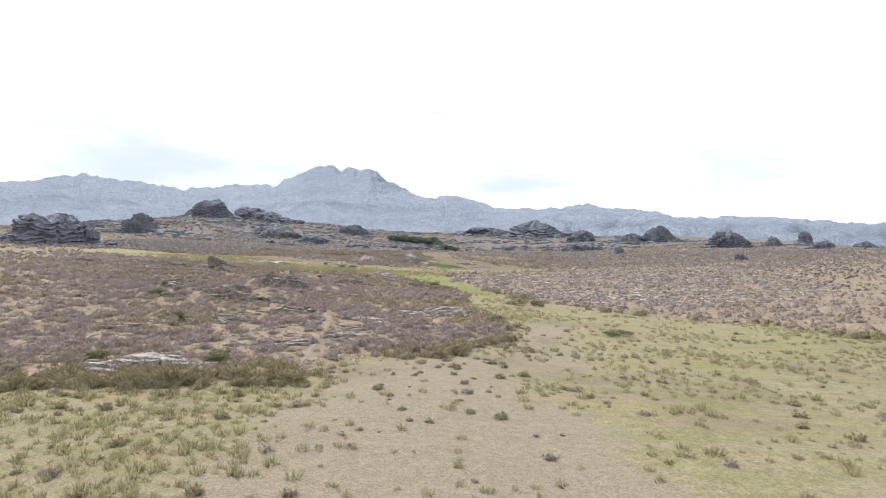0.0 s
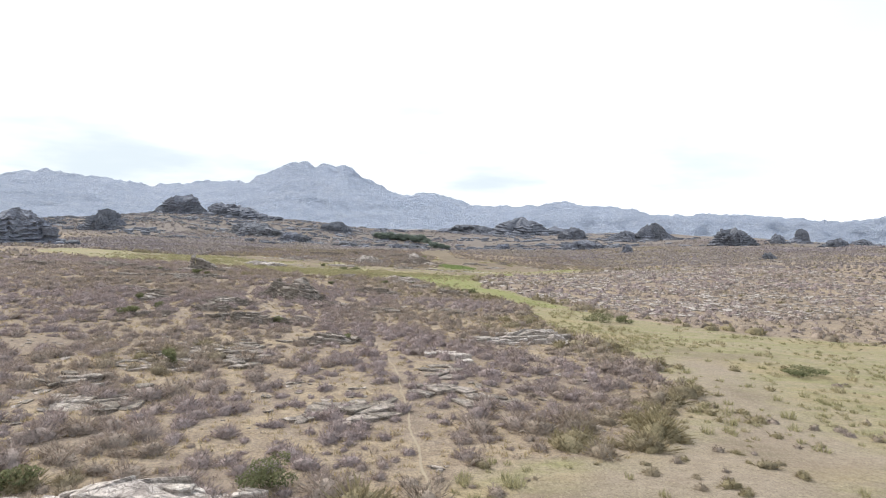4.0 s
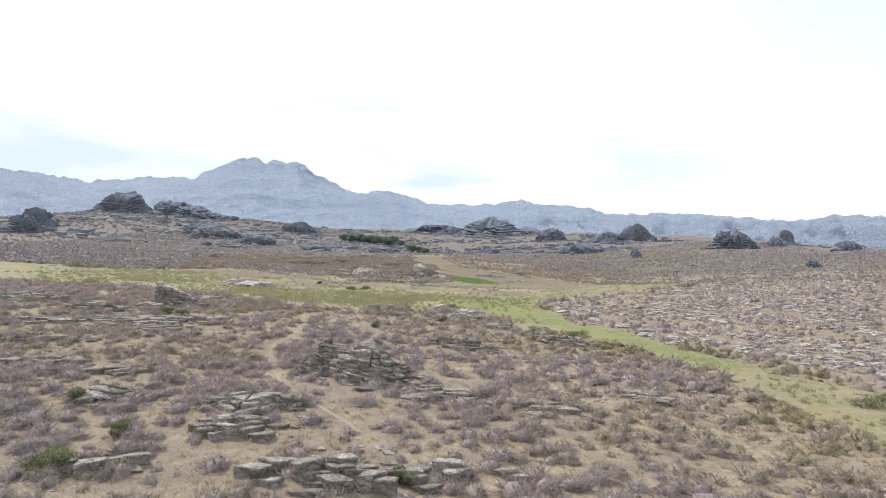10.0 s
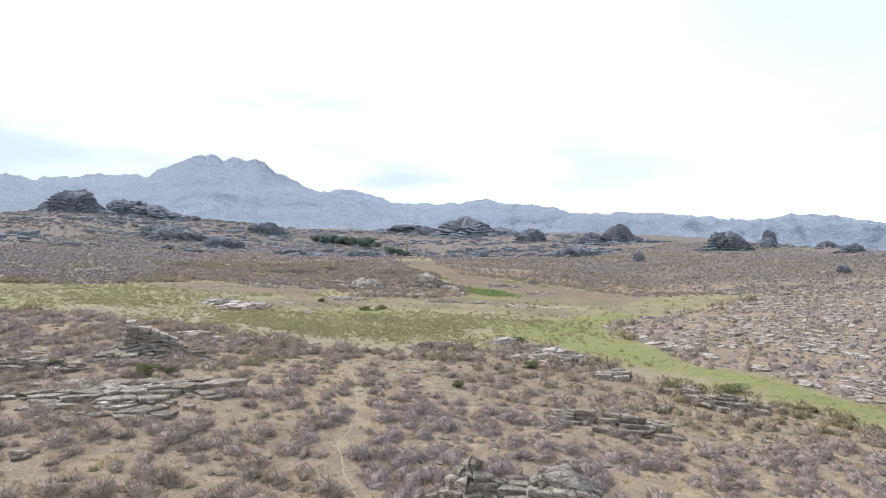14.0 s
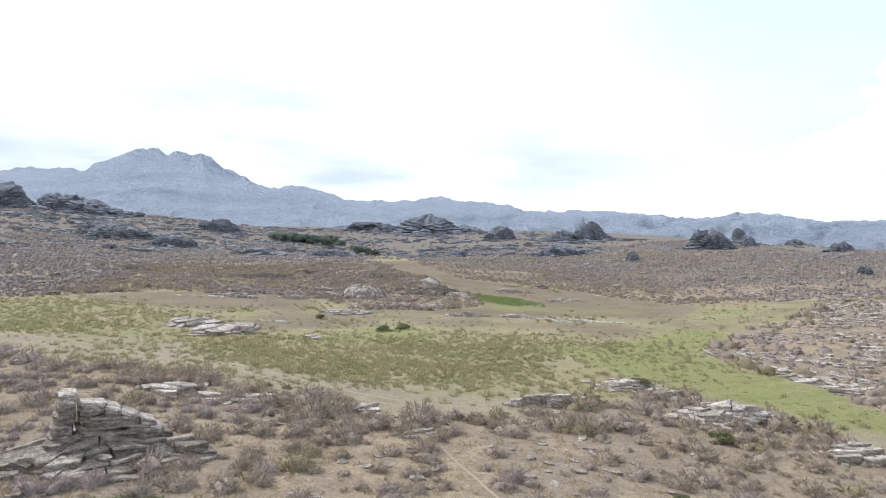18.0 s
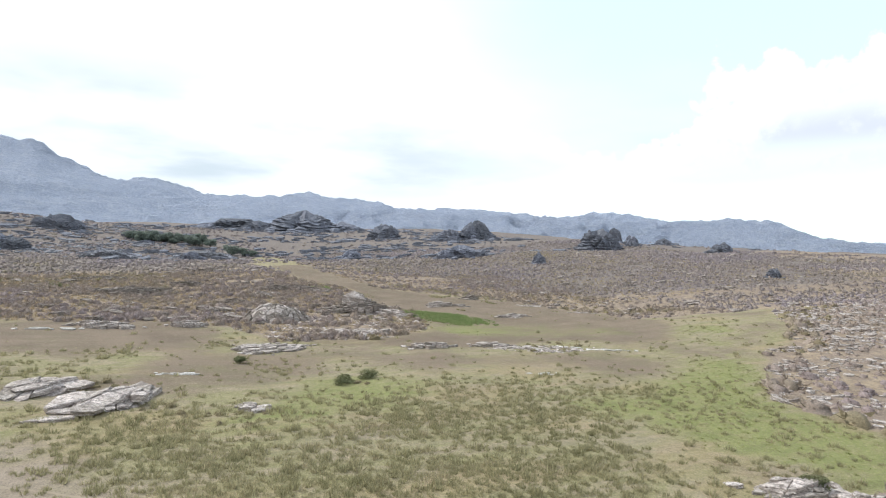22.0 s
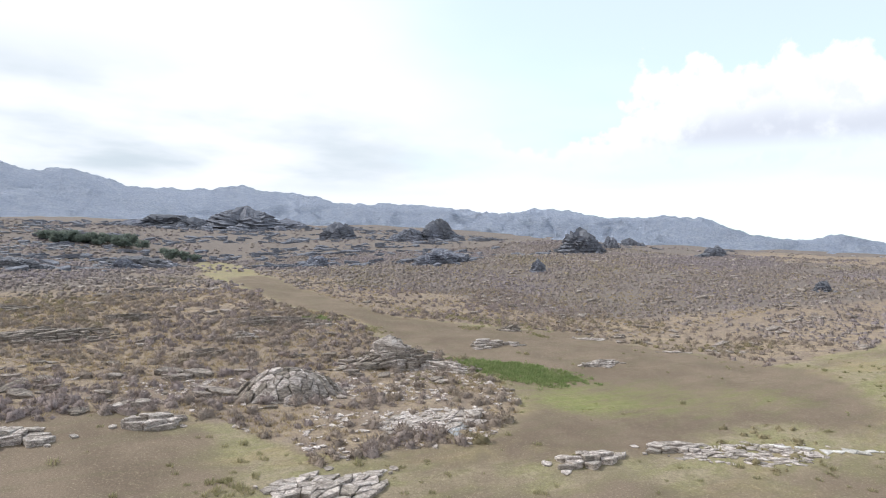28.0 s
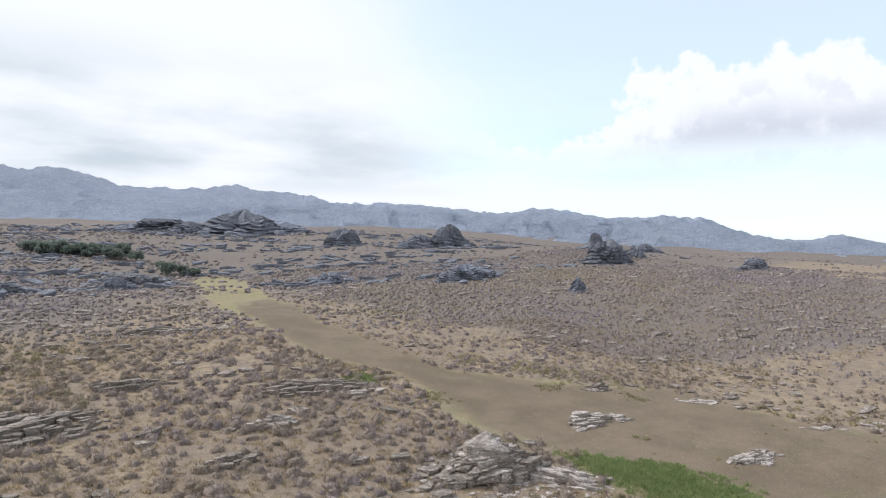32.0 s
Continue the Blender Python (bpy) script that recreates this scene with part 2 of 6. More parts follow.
def rock_look(light, dark, pale, lichen, amount, size=1.0):
    def build(n):
        p = n("ShaderNodeVectorMath", p_operation="MULTIPLY", i0=place(n), i1=(1 / size, 1 / size, 1 / size))
        rnd = n("ShaderNodeObjectInfo", 5)
        warp = n("ShaderNodeVectorMath", p_operation="MULTIPLY_ADD", i0=n.noise(p, 1.3, 3.0, 0.6, True), i1=(0.7, 0.7, 0.7), i2=p)
        q = n("ShaderNodeVectorMath", p_operation="MULTIPLY", i0=warp, i1=(1.0, 1.0, 5.0))
        strata = n.noise(q, 1.9, 6.0, 0.7)
        spots, fine = n.noise(p, 1.7, 6.0, 0.65), n.noise(p, 11.0, 5.0, 0.75)
        crack = n("ShaderNodeTexVoronoi", 0, p_feature="DISTANCE_TO_EDGE", Vector=q, Scale=2.8)
        col = n.mix(n.step(strata, 0.36, 0.62), dark, light)
        col = n.mix(n.math("MULTIPLY", n.step(spots, 0.5, 0.66), 0.6), col, pale)
        col = n.mix(n.math("MULTIPLY", n.step(n.noise(p, 0.9, 6.0, 0.75), 0.5, 0.62), amount), col, lichen)
        col = n.mix(n.math("MULTIPLY", n.step(fine, 0.48, 0.64), 0.55), col, dark)
        col = n.mix(n.math("MULTIPLY", n.step(crack, 0.05, 0.0), 0.65), col, n.mix(0.55, dark, (0.02, 0.018, 0.016)))
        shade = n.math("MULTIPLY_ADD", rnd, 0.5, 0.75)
        col = n.mix(1.0, col, n("ShaderNodeCombineColor", Red=shade, Green=shade, Blue=n.math("MULTIPLY_ADD", rnd, 0.54, 0.72)), "MULTIPLY")
        lean = n("ShaderNodeVectorMath", 1, p_operation="DOT_PRODUCT", i0=warp, i1=(0.34, 0.22, 0.92))
        bed = n.math("SINE", n.math("MULTIPLY", lean, 26.0))
        line = n.math("MULTIPLY", n.step(bed, 0.45, 0.95), n.step(spots, 0.32, 0.5))
        col = n.mix(n.math("MULTIPLY", line, 0.45), col, n.mix(0.4, dark, (0.03, 0.027, 0.024)))
        fine = n.math("MULTIPLY_ADD", line, -0.7, fine)
        height = n.math("MULTIPLY_ADD", fine, 0.45, n.math("MULTIPLY_ADD", n.step(crack, 0.0, 0.07), 0.5, strata))
        return col, height, 0.8, 0.06 * size
    return build


def plant_look(a, b, c, grain=9.0):
    def build(n):
        tint = n("ShaderNodeAttribute", 2, p_attribute_name="tint")
        isl = n("ShaderNodeNewGeometry", 8)
        p = place(n)
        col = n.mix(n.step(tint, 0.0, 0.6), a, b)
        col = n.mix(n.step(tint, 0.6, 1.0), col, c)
        twig = n.noise(p, grain, 4.0, 0.75)
        k = n.math("MULTIPLY", n.math("MULTIPLY_ADD", isl, 0.36, 0.82), n.math("MULTIPLY_ADD", n.step(twig, 0.3, 0.7), 0.6, 0.7))
        return n.mix(1.0, col, n("ShaderNodeCombineColor", Red=k, Green=k, Blue=k), "MULTIPLY"), twig, 0.8, 0.06
    return build


def mountain_look(n):
    p = place(n)
    q = n("ShaderNodeVectorMath", p_operation="MULTIPLY", i0=p, i1=(1.0, 1.0, 2.2))
    a, b, c, d = n.noise(q, 0.012, 5.0, 0.6), n.noise(q, 0.05, 6.0, 0.7), n.noise(q, 0.16, 6.0, 0.75), n.noise(q, 0.45, 5.0, 0.75)
    # the pale blue of the haze over the range is put into these colours
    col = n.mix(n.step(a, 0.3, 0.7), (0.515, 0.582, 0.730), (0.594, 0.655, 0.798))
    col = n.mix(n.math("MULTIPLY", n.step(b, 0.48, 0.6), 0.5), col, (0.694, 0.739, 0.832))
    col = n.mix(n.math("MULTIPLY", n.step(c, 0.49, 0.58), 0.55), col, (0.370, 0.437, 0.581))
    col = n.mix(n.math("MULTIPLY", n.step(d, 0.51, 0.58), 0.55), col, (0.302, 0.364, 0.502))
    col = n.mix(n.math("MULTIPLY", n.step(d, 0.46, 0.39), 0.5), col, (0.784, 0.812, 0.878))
    return col, n.math("ADD", n.math("MULTIPLY_ADD", c, 0.8, b), n.math("MULTIPLY", d, 0.4)), 1.0, 20.0


GROUND = material("dry_ground", ground_look, 0.95)
ROCK = material("grey_rock", rock_look((0.405, 0.342, 0.292), (0.135, 0.115, 0.10), (0.54, 0.482, 0.43), (0.21, 0.19, 0.132), 0.3))
WHITE_ROCK = material("white_rock", rock_look((0.72, 0.69, 0.65), (0.5, 0.46, 0.42), (0.8, 0.78, 0.75), (0.5, 0.46, 0.4), 0.2))
PALE_ROCK = material("pale_rock", rock_look((0.62, 0.545, 0.49), (0.24, 0.202, 0.18), (0.80, 0.735, 0.69), (0.34, 0.30, 0.225), 0.25))
# two rocks for far tors and ledges: distance haze put in as bluer grey
HAZY_DARK_ROCK = material("hazy_dark_rock", rock_look((0.265, 0.273, 0.312), (0.132, 0.14, 0.171), (0.318, 0.325, 0.36), (0.2, 0.2, 0.21), 0.3, 3.0))
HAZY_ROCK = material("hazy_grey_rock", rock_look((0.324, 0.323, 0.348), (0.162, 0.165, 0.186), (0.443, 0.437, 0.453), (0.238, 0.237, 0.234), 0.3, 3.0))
MOUNTAIN = material("haze_blue_mountain", mountain_look)
SHRUB = material("leafless_shrub", plant_look((0.330, 0.267, 0.252), (0.326, 0.264, 0.213), (0.264, 0.222, 0.131)), sheer=0.25)
# for far shrubs: the grey-purple cast of distance haze put into the colour
HAZE_HEATHER = material("haze_grey_heath", plant_look((0.220, 0.187, 0.192), (0.231, 0.193, 0.171), (0.237, 0.199, 0.135)))
BROWN = material("brown_shrub", plant_look((0.300, 0.247, 0.234), (0.300, 0.245, 0.199), (0.278, 0.235, 0.134)), sheer=0.25)
STRAW = material("straw_tuft", plant_look((0.432, 0.351, 0.220), (0.367, 0.289, 0.182), (0.313, 0.259, 0.149)), sheer=0.4)
TUSSOCK = material("green_tussock", plant_look((0.285, 0.267, 0.145), (0.365, 0.333, 0.195), (0.42, 0.365, 0.235)), sheer=0.4)
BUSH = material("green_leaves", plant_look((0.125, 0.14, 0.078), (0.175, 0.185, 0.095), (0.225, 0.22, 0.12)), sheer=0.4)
# for far trees: the blue of the haze mixed into the leaf colour
LEAF = material("hazy_green_leaves", plant_look((0.144, 0.178, 0.158), (0.184, 0.218, 0.182), (0.224, 0.255, 0.204)), sheer=0.4)
LAWN = material("yellow_green_grass", plant_look((0.165, 0.185, 0.055), (0.24, 0.25, 0.085), (0.31, 0.30, 0.12)), sheer=0.4)
REED = material("bright_green_sedge", plant_look((0.189, 0.254, 0.095), (0.260, 0.312, 0.127), (0.316, 0.341, 0.166)), sheer=0.4)
BARK = material("bark", lambda n: (n.mix(n.noise(place(n), 6.0), (0.07, 0.055, 0.045), (0.16, 0.13, 0.105)), n.noise(place(n), 12.0), 0.6, 0.03))
TRAIL = material("trodden_dust", lambda n: (n.mix(n.noise(place(n), 1.5, 5.0, 0.65), (0.275, 0.226, 0.163), (0.355, 0.298, 0.22)), n.noise(place(n), 9.0), 0.4, 0.04))
WATER = material("pool_water", lambda n: ((0.24, 0.235, 0.22), n.noise(place(n), 3.0), 0.1, 0.01, 0.5), 0.18)


# ---- the lie of the land ----
def lattice(ix, iy, seed):
    h = (ix.astype(np.int64) * 374761393 + iy.astype(np.int64) * 668265263 + seed * 1442695041) & 0xFFFFFFFF
    h = ((h ^ (h >> 13)) * 1274126177) & 0xFFFFFFFF
    return ((h ^ (h >> 16)) & 0xFFFF) / 65535.0


def vnoise(x, y, seed=0, octaves=3, gain=0.5):
    """Value noise of arrays, from 0 to 1."""
    x, y = np.asarray(x, float), np.asarray(y, float)
    total, amp, norm = 0.0, 1.0, 0.0
    for o in range(octaves):
        fx, fy = np.floor(x), np.floor(y)
        u, v = x - fx, y - fy
        u, v = u * u * (3 - 2 * u), v * v * (3 - 2 * v)
        s = seed + 17 * o
        a, b = lattice(fx, fy, s), lattice(fx + 1, fy, s)
        c, d = lattice(fx, fy + 1, s), lattice(fx + 1, fy + 1, s)
        total = total + amp * ((a * (1 - u) + b * u) * (1 - v) + (c * (1 - u) + d * u) * v)
        norm += amp
        amp *= gain
        x, y = x * 2.03 + 11.7, y * 2.03 + 5.3
    return total / norm


SWELLS = [(x, y, 26.0) for x in (-45, 0, 45) for y in (50, 95, 140, 185, 230)]
SWELLS += [(x, y, 75.0) for x in (-150, -30, 90, 210) for y in (-20, 110, 230, 350, 480)] + [(-160, 450, 60.0), (80, 560, 60.0)]
RISES = [-0.883, 0.273, -1.054, -0.591, -0.826, -0.487, -0.937, -1.282, -2.017, 0.542, -0.97, -2.32, 0.954, -2.637, -1.824, -3.662, 0.354, -1.594, 0.507, 4.765, -2.372, -1.916, -2.081, -5.679, -0.67, -4.04, -3.164, -1.65, -2.907, 0.126, 2.6, -1.056, 0.002, 0.208, -1.565, 5.392, -0.466]


def lie(x, y):
    """The smooth height of the ground."""
    x, y = np.asarray(x, float), np.asarray(y, float)
    z = 5.052 + 0.00034 * np.clip(x, -500, 500) + 0.02782 * np.clip(y, -200, 900)
    for (a, b, s), k in zip(SWELLS, RISES):
        z = z + k * np.exp(-((x - a) ** 2 + (y - b) ** 2) / (2 * s * s))
    # the plain falls away to the east
    d, way = np.hypot(x + 30, y - 100), np.degrees(np.arctan2(x + 30, y - 100))
    ease = np.clip((d - 240) / 380, 0, 1)
    turn = np.clip((way - 24) / 28, 0, 1) * np.clip((125 - way) / 40, 0, 1)
    return z - 14 * ease * ease * (3 - 2 * ease) * turn * turn * (3 - 2 * turn)


def inside(px, py, poly):
    """Which places lie inside the polygon, for arrays."""
    hit = np.zeros(np.shape(px), bool)
    for (x0, y0), (x1, y1) in zip(poly, poly[1:] + poly[:1]):
        cross = (y0 > py) != (y1 > py)
        with np.errstate(divide="ignore", invalid="ignore"):
            at = x0 + (py - y0) * (x1 - x0) / (y1 - y0 if y1 != y0 else 1e-9)
        hit ^= cross & (px < at)
    return hit


START_MEADOW = [(-140, -200), (-80, 0), (-40, 22), (-21, 29), (-14, 31), (-9, 33), (-8, 39), (-3, 41), (4, 47), (7, 54), (6, 62), (4, 73), (3, 85), (2, 100), (-5, 106), (3, 112), (4, 106), (8, 97), (11, 91), (17, 84), (24, 78), (35, 75), (45, 64), (90, 50), (160, 0), (160, -200)]
NORTH_MEADOW = [(-9, 119), (-20, 116), (-27, 114.5), (-31, 118), (-34.5, 122), (-40.5, 127), (-46, 131), (-56, 135), (-66, 134), (-90, 148), (-86, 165), (-68, 161), (-50, 180), (-38, 178), (-28, 173), (-25, 164), (-14, 163), (-5, 170), (0, 183), (-4, 194), (-3, 208), (-8, 222), (-6, 267), (2, 330), (10, 348), (18, 335), (10, 295), (2, 229), (4, 207), (13, 202), (23, 196), (26, 184), (25, 168), (56, 167), (50, 163), (32, 151), (15, 140.5), (3, 131), (2, 122), (1, 112), (3, 104), (-5, 107)]
LUSH = [(3, 92), (1, 104), (-3, 110), (-9, 121), (-12, 127), (-9, 133), (-2, 138), (6, 143), (12, 145), (14, 141), (3, 131), (2.5, 122), (2, 112), (6, 102), (12, 91)]
SANDY = [(-6.7, 27), (-4.7, 37), (-1, 41), (3.4, 43), (6.5, 50), (8, 60), (11, 64), (10.5, 52), (7, 42), (4.9, 32), (7.1, 24), (6, 8), (-9, 8), (-6, 20)]
TRACKSIDE = [(-58, 138), (-48, 141.5), (-41, 136.5), (-36, 128.5), (-29, 121.5), (-19, 116), (-21, 112), (-30, 117), (-36, 123.5), (-44, 130)]
CHANNEL = [(-26, 166), (-14, 163), (-5, 169), (0, 182), (-3, 195), (-3, 209), (-8, 222), (-5, 262), (8, 280), (3, 229), (5, 207), (14, 200), (25, 196), (26, 184), (26, 168), (23, 159), (12, 154), (0, 159), (-14, 159)]
WEST_MUD = [(-58, 168), (-46, 180), (-38, 181), (-32, 178.5), (-29.5, 172), (-28, 167), (-31, 162), (-46, 162)]
GREENS = [(6, 165, 8), (12, 161, 6), (-2, 168, 5), (-56, 156, 10), (-46, 140, 7), (-64, 142, 9), (5, 168, 6), (24, 155, 4), (17, 149, 3), (-37.5, 159, 2.5), (-23, 144, 5), (-9, 134, 5), (14, 33, 6), (21, 45, 8), (30, 56, 8), (0.6, 179, 3.4), (-1.4, 183, 2.6), (2.8, 175.2, 2.8), (-7, 208.5, 1.7), (6, 312, 9), (40, 64, 12), (-30, 140, 5)]


def zones(x, y):
    """How much shrub land, lush green and bare mud there is at places."""
    wx, wy = x + 5 * (vnoise(x / 6, y / 6, 3) - 0.5), y + 5 * (vnoise(x / 6, y / 6, 9) - 0.5)
    meadow = inside(wx, wy, START_MEADOW) | inside(wx, wy, NORTH_MEADOW)
    shrub = 1.0 - meadow
    green = inside(wx, wy, LUSH) * 0.85
    for a, b, r in GREENS:
        green = np.maximum(green, (0.5 if b < 70 or r > 5 else 0.8) * np.exp(-(((wx - a) ** 2 + (wy - b) ** 2) / (r * r)) ** 2))
    bare = np.maximum(inside(wx, wy, CHANNEL), inside(wx, wy, WEST_MUD)) * 0.9
    start = meadow & (wy < 70)
    patch = vnoise(x / 14, y / 7, 21)
    bare = np.maximum(bare, start * np.clip((patch - 0.41) * 3.0, 0, 0.5))
    worn = (vnoise(x / 11, y / 5, 23) + 0.25 * vnoise(x / 2.5, y / 2.5, 24)) / 1.25
    bare = np.maximum(bare, (meadow & (wy > 100)) * np.clip((worn - np.where(wy > 138, 0.42, 0.52)) * 4, 0, 0.7) * (1 - green))
    return shrub, green, bare


# the first outline is cloud shade painted into the ground; the others dark heath
HEATH_SHADE = [[(24, 236), (16, 300), (36, 335), (105, 320), (160, 260), (150, 212), (110, 190), (75, 186), (50, 197), (33, 208)],
         [(-260, 280), (-20, 285), (0, 330), (-10, 470), (-260, 520)], [(8, 325), (150, 315), (260, 340), (240, 430), (0, 410)], [(-30, 400), (150, 390), (170, 620), (-40, 640)],
         [(-130, 225), (-70, 230), (-34, 250), (-22, 285), (-130, 290)], [(170, 360), (290, 340), (300, 420), (180, 430)]]


def heath_shade_at(x, y):
    """How far the ground takes the dark of heath, rock and painted cloud shade."""
    wx, wy = x + 26 * (vnoise(x / 24, y / 24, 13) - 0.5), y + 26 * (vnoise(x / 24, y / 24, 19) - 0.5)
    return np.clip(sum(inside(wx, wy, p).astype(float) for p in HEATH_SHADE), 0, 1)


def soft_zones(x, y):
    """The zones with soft borders."""
    return [sum(k) / 9 for k in zip(*(zones(x + a, y + b) for a in (-1.9, 0, 1.9) for b in (-1.9, 0, 1.9)))]


def ground_z(x, y):
    """The ground's height, with its small unevenness."""
    x, y = np.asarray(x, float), np.asarray(y, float)
    far = np.clip(np.hypot(x, y - 110) / 300, 0, 1)
    return lie(x, y) + (vnoise(x / 9, y / 9, 5) - 0.5) * 0.5 + far * 6.0 * (vnoise(x / 90, y / 90, 31) - 0.5) + far * 2.5 * (vnoise(x / 28, y / 28, 37) - 0.5)


def spread(lo, hi, step, far, grow):
    """Grid lines: even between lo and hi, then wider and wider out to far."""
    mid = list(np.arange(lo, hi + step, step))
    up, s = [], step
    while (up or mid)[-1] < far:
        s *= grow
        up.append((up or mid)[-1] + s)
    down, s = [], step
    while (down or mid[:1])[-1] > -far:
        s *= grow
        down.append((down or mid[:1])[-1] - s)
    return np.array(down[::-1] + mid + up)


def mesh_from(name, verts, faces, mat, smooth=False):
    me = bpy.data.meshes.new(name)
    nv, nf, k = len(verts), len(faces), faces.shape[1]
    me.vertices.add(nv)
    me.vertices.foreach_set("co", np.ascontiguousarray(verts, dtype=np.float32).ravel())
    me.loops.add(nf * k)
    me.loops.foreach_set("vertex_index", np.ascontiguousarray(faces, dtype=np.int32).ravel())
    me.polygons.add(nf)
    me.polygons.foreach_set("loop_start", np.arange(0, nf * k, k, dtype=np.int32))
    me.polygons.foreach_set("use_smooth", np.full(nf, smooth))
    me.update(calc_edges=True)
    me.materials.append(mat)
    return me


def grid_faces(nx, ny):
    i, j = np.meshgrid(np.arange(nx - 1), np.arange(ny - 1))
    a = (j * nx + i).ravel()
    return np.stack([a, a + 1, a + nx + 1, a + nx], 1)


def build_ground():
    xs, ys = spread(-80, 62, 1.15, 2600, 1.062), spread(8, 225, 1.15, 2600, 1.062)
    gx, gy = np.meshgrid(xs, ys)
    gx, gy = gx.ravel(), gy.ravel()
    me = mesh_from("ground", np.stack([gx, gy, ground_z(gx, gy)], 1), grid_faces(len(xs), len(ys)), GROUND, True)
    shrub, green, bare = soft_zones(gx, gy)
    layer = me.color_attributes.new("zone", "FLOAT_COLOR", "POINT")
    layer.data.foreach_set("color", np.stack([shrub, green, bare, np.ones_like(bare)], 1).astype(np.float32).ravel())
    layer = me.attributes.new("sand", "FLOAT", "POINT")
    sand = sum((inside(gx + a + 5 * (vnoise(gx / 5, gy / 5, 15) - 0.5), gy + b, SANDY) | inside(gx + a + 5 * (vnoise(gx / 5, gy / 5, 15) - 0.5), gy + b, TRACKSIDE)).astype(float) for a in (-1.5, 0, 1.5) for b in (-1.5, 0, 1.5)) / 9
    layer.data.foreach_set("value", sand.astype(np.float32))
    layer = me.attributes.new("heath", "FLOAT", "POINT")
    soft = sum(heath_shade_at(gx + a, gy + b) for a in (-4, 0, 4) for b in (-4, 0, 4)) / 9
    far = np.clip((gy - 262) / 45, 0, 1) * np.clip(vnoise(gx / 45, gy / 30, 28) * 2.2 - 0.25, 0.25, 1)
    soft = np.maximum(soft, far * shrub)
    soft = np.clip(soft + 0.15 * np.clip((gy - 165) / 20, 0, 1) * shrub, 0, 1)
    layer.data.foreach_set("value", soft.astype(np.float32))
    tagged(new("ground", me), "dry grass steppe with bare soil and green meadows", "ground", kind="structure")


build_ground()

# skyline of the range: bearing east of north, height of the crest, 1450 m out
CREST = [(-120, 70), (-60, 110), (-38.1, 128), (-35.8, 134), (-32.1, 158), (-31.0, 147), (-27.4, 143), (-24.2, 133), (-20.3, 151), (-16.2, 154), (-15.2, 170), (-12.5, 202), (-10.6, 207), (-10.1, 199), (-9.5, 207), (-8.2, 202), (-7.3, 207), (-5.4, 173), (-2.8, 141), (-1.2, 133), (0.2, 141), (2.8, 132), (5.6, 109), (11.3, 114), (13.9, 123), (15.1, 114), (20.2, 106), (21.7, 90), (27.8, 93), (32.6, 84), (36.9, 69), (39.9, 87), (42.9, 82), (45.4, 65), (54.1, 69), (55.8, 55), (57.4, 32), (61.1, 18), (63.0, 22), (64.4, 33), (67.4, 13), (85, 40), (130, 60)]


def build_mountains():
    az = np.concatenate([np.linspace(-180, -44, 50, endpoint=False), np.linspace(-44, 71, 520, endpoint=False), np.linspace(71, 180, 40)])
    rr = np.concatenate([np.linspace(640, 1500, 110), np.linspace(1540, 2300, 12)])
    a, r = np.meshgrid(az, rr)
    a, r = a.ravel(), r.ravel()
    x, y = r * np.sin(np.radians(a)), 100 + r * np.cos(np.radians(a))
    crest = np.interp(a, [c[0] for c in CREST], [c[1] for c in CREST])
    broad = sum(np.interp(a + o, [c[0] for c in CREST], [c[1] for c in CREST]) for o in (-5, -3.5, -2, 0, 2, 3.5, 5)) / 7
    foot = np.interp(a, [-60, 0, 15, 30, 45, 70, 90], [26, 24, 19, 12, 6, 3, 8])
    back = 1450 + 60 * (vnoise(a / 7, a * 0 + 3, 43) - 0.5)
    u = (r - 640) / (back - 640)
    rise = np.where(u < 1, np.clip(u, 0, 1) ** 1.75, np.clip(1 - (u - 1) * 1.6, 0, 1))
    warp = vnoise(x / 160, y / 160, 51)
    ridges = 1 - np.abs(2 * vnoise(x / 210 + warp, y / 260, 53, 3, 0.5) - 1)
    knobs = 1 - np.abs(2 * vnoise(x / 60, y / 60, 57, 4, 0.5) - 1)
    mid = np.clip(4 * u * np.abs(1 - u), 0, 1) * (u < 1)
    east = np.clip((a - 3) / 25, 0, 1)
    body = broad + (crest - broad) * np.clip(rise, 0, 1) ** 2.5
    z = foot - 6 + (body - foot + 6) * rise + mid * ((ridges - 0.62) * 34 + (knobs - 0.7) * (7 + 30 * east)) + np.clip(u * 4, 0, 1) * (knobs - 0.8) * 3
    z = z + 9 * np.clip(rise, 0, 1) ** 5 * (vnoise(a / 0.7, r / 40, 41, 4, 0.6) - 0.5)
    z = z + 8 * np.clip(rise, 0, 1) ** 8 * (vnoise(a / 0.42, r / 30, 47, 2, 0.6) - 0.5)
    z = z + np.clip(u * 3, 0, 1) * 9 * (vnoise(x / 24, y / 24, 59, 4, 0.6) - 0.5)
    # no slope rises over the crest line seen from the valley
    cap = 12 + (crest - 12) * r / 1450
    z = np.where(u < 0.97, np.minimum(z, 12 + (cap - 12) * 0.97), z)
    verts = np.stack([x, y, z], 1)
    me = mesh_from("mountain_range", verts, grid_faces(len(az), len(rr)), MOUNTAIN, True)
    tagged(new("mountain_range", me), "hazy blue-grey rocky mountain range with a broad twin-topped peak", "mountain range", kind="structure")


build_mountains()


# ---- makers of things ----


def part(name, me, parent, m=None, label=""):
    ob = new(name, me)
    ob.parent = parent
    if m is not None:
        ob.matrix_basis = m
    if label:
        ob["label"] = label
    return ob


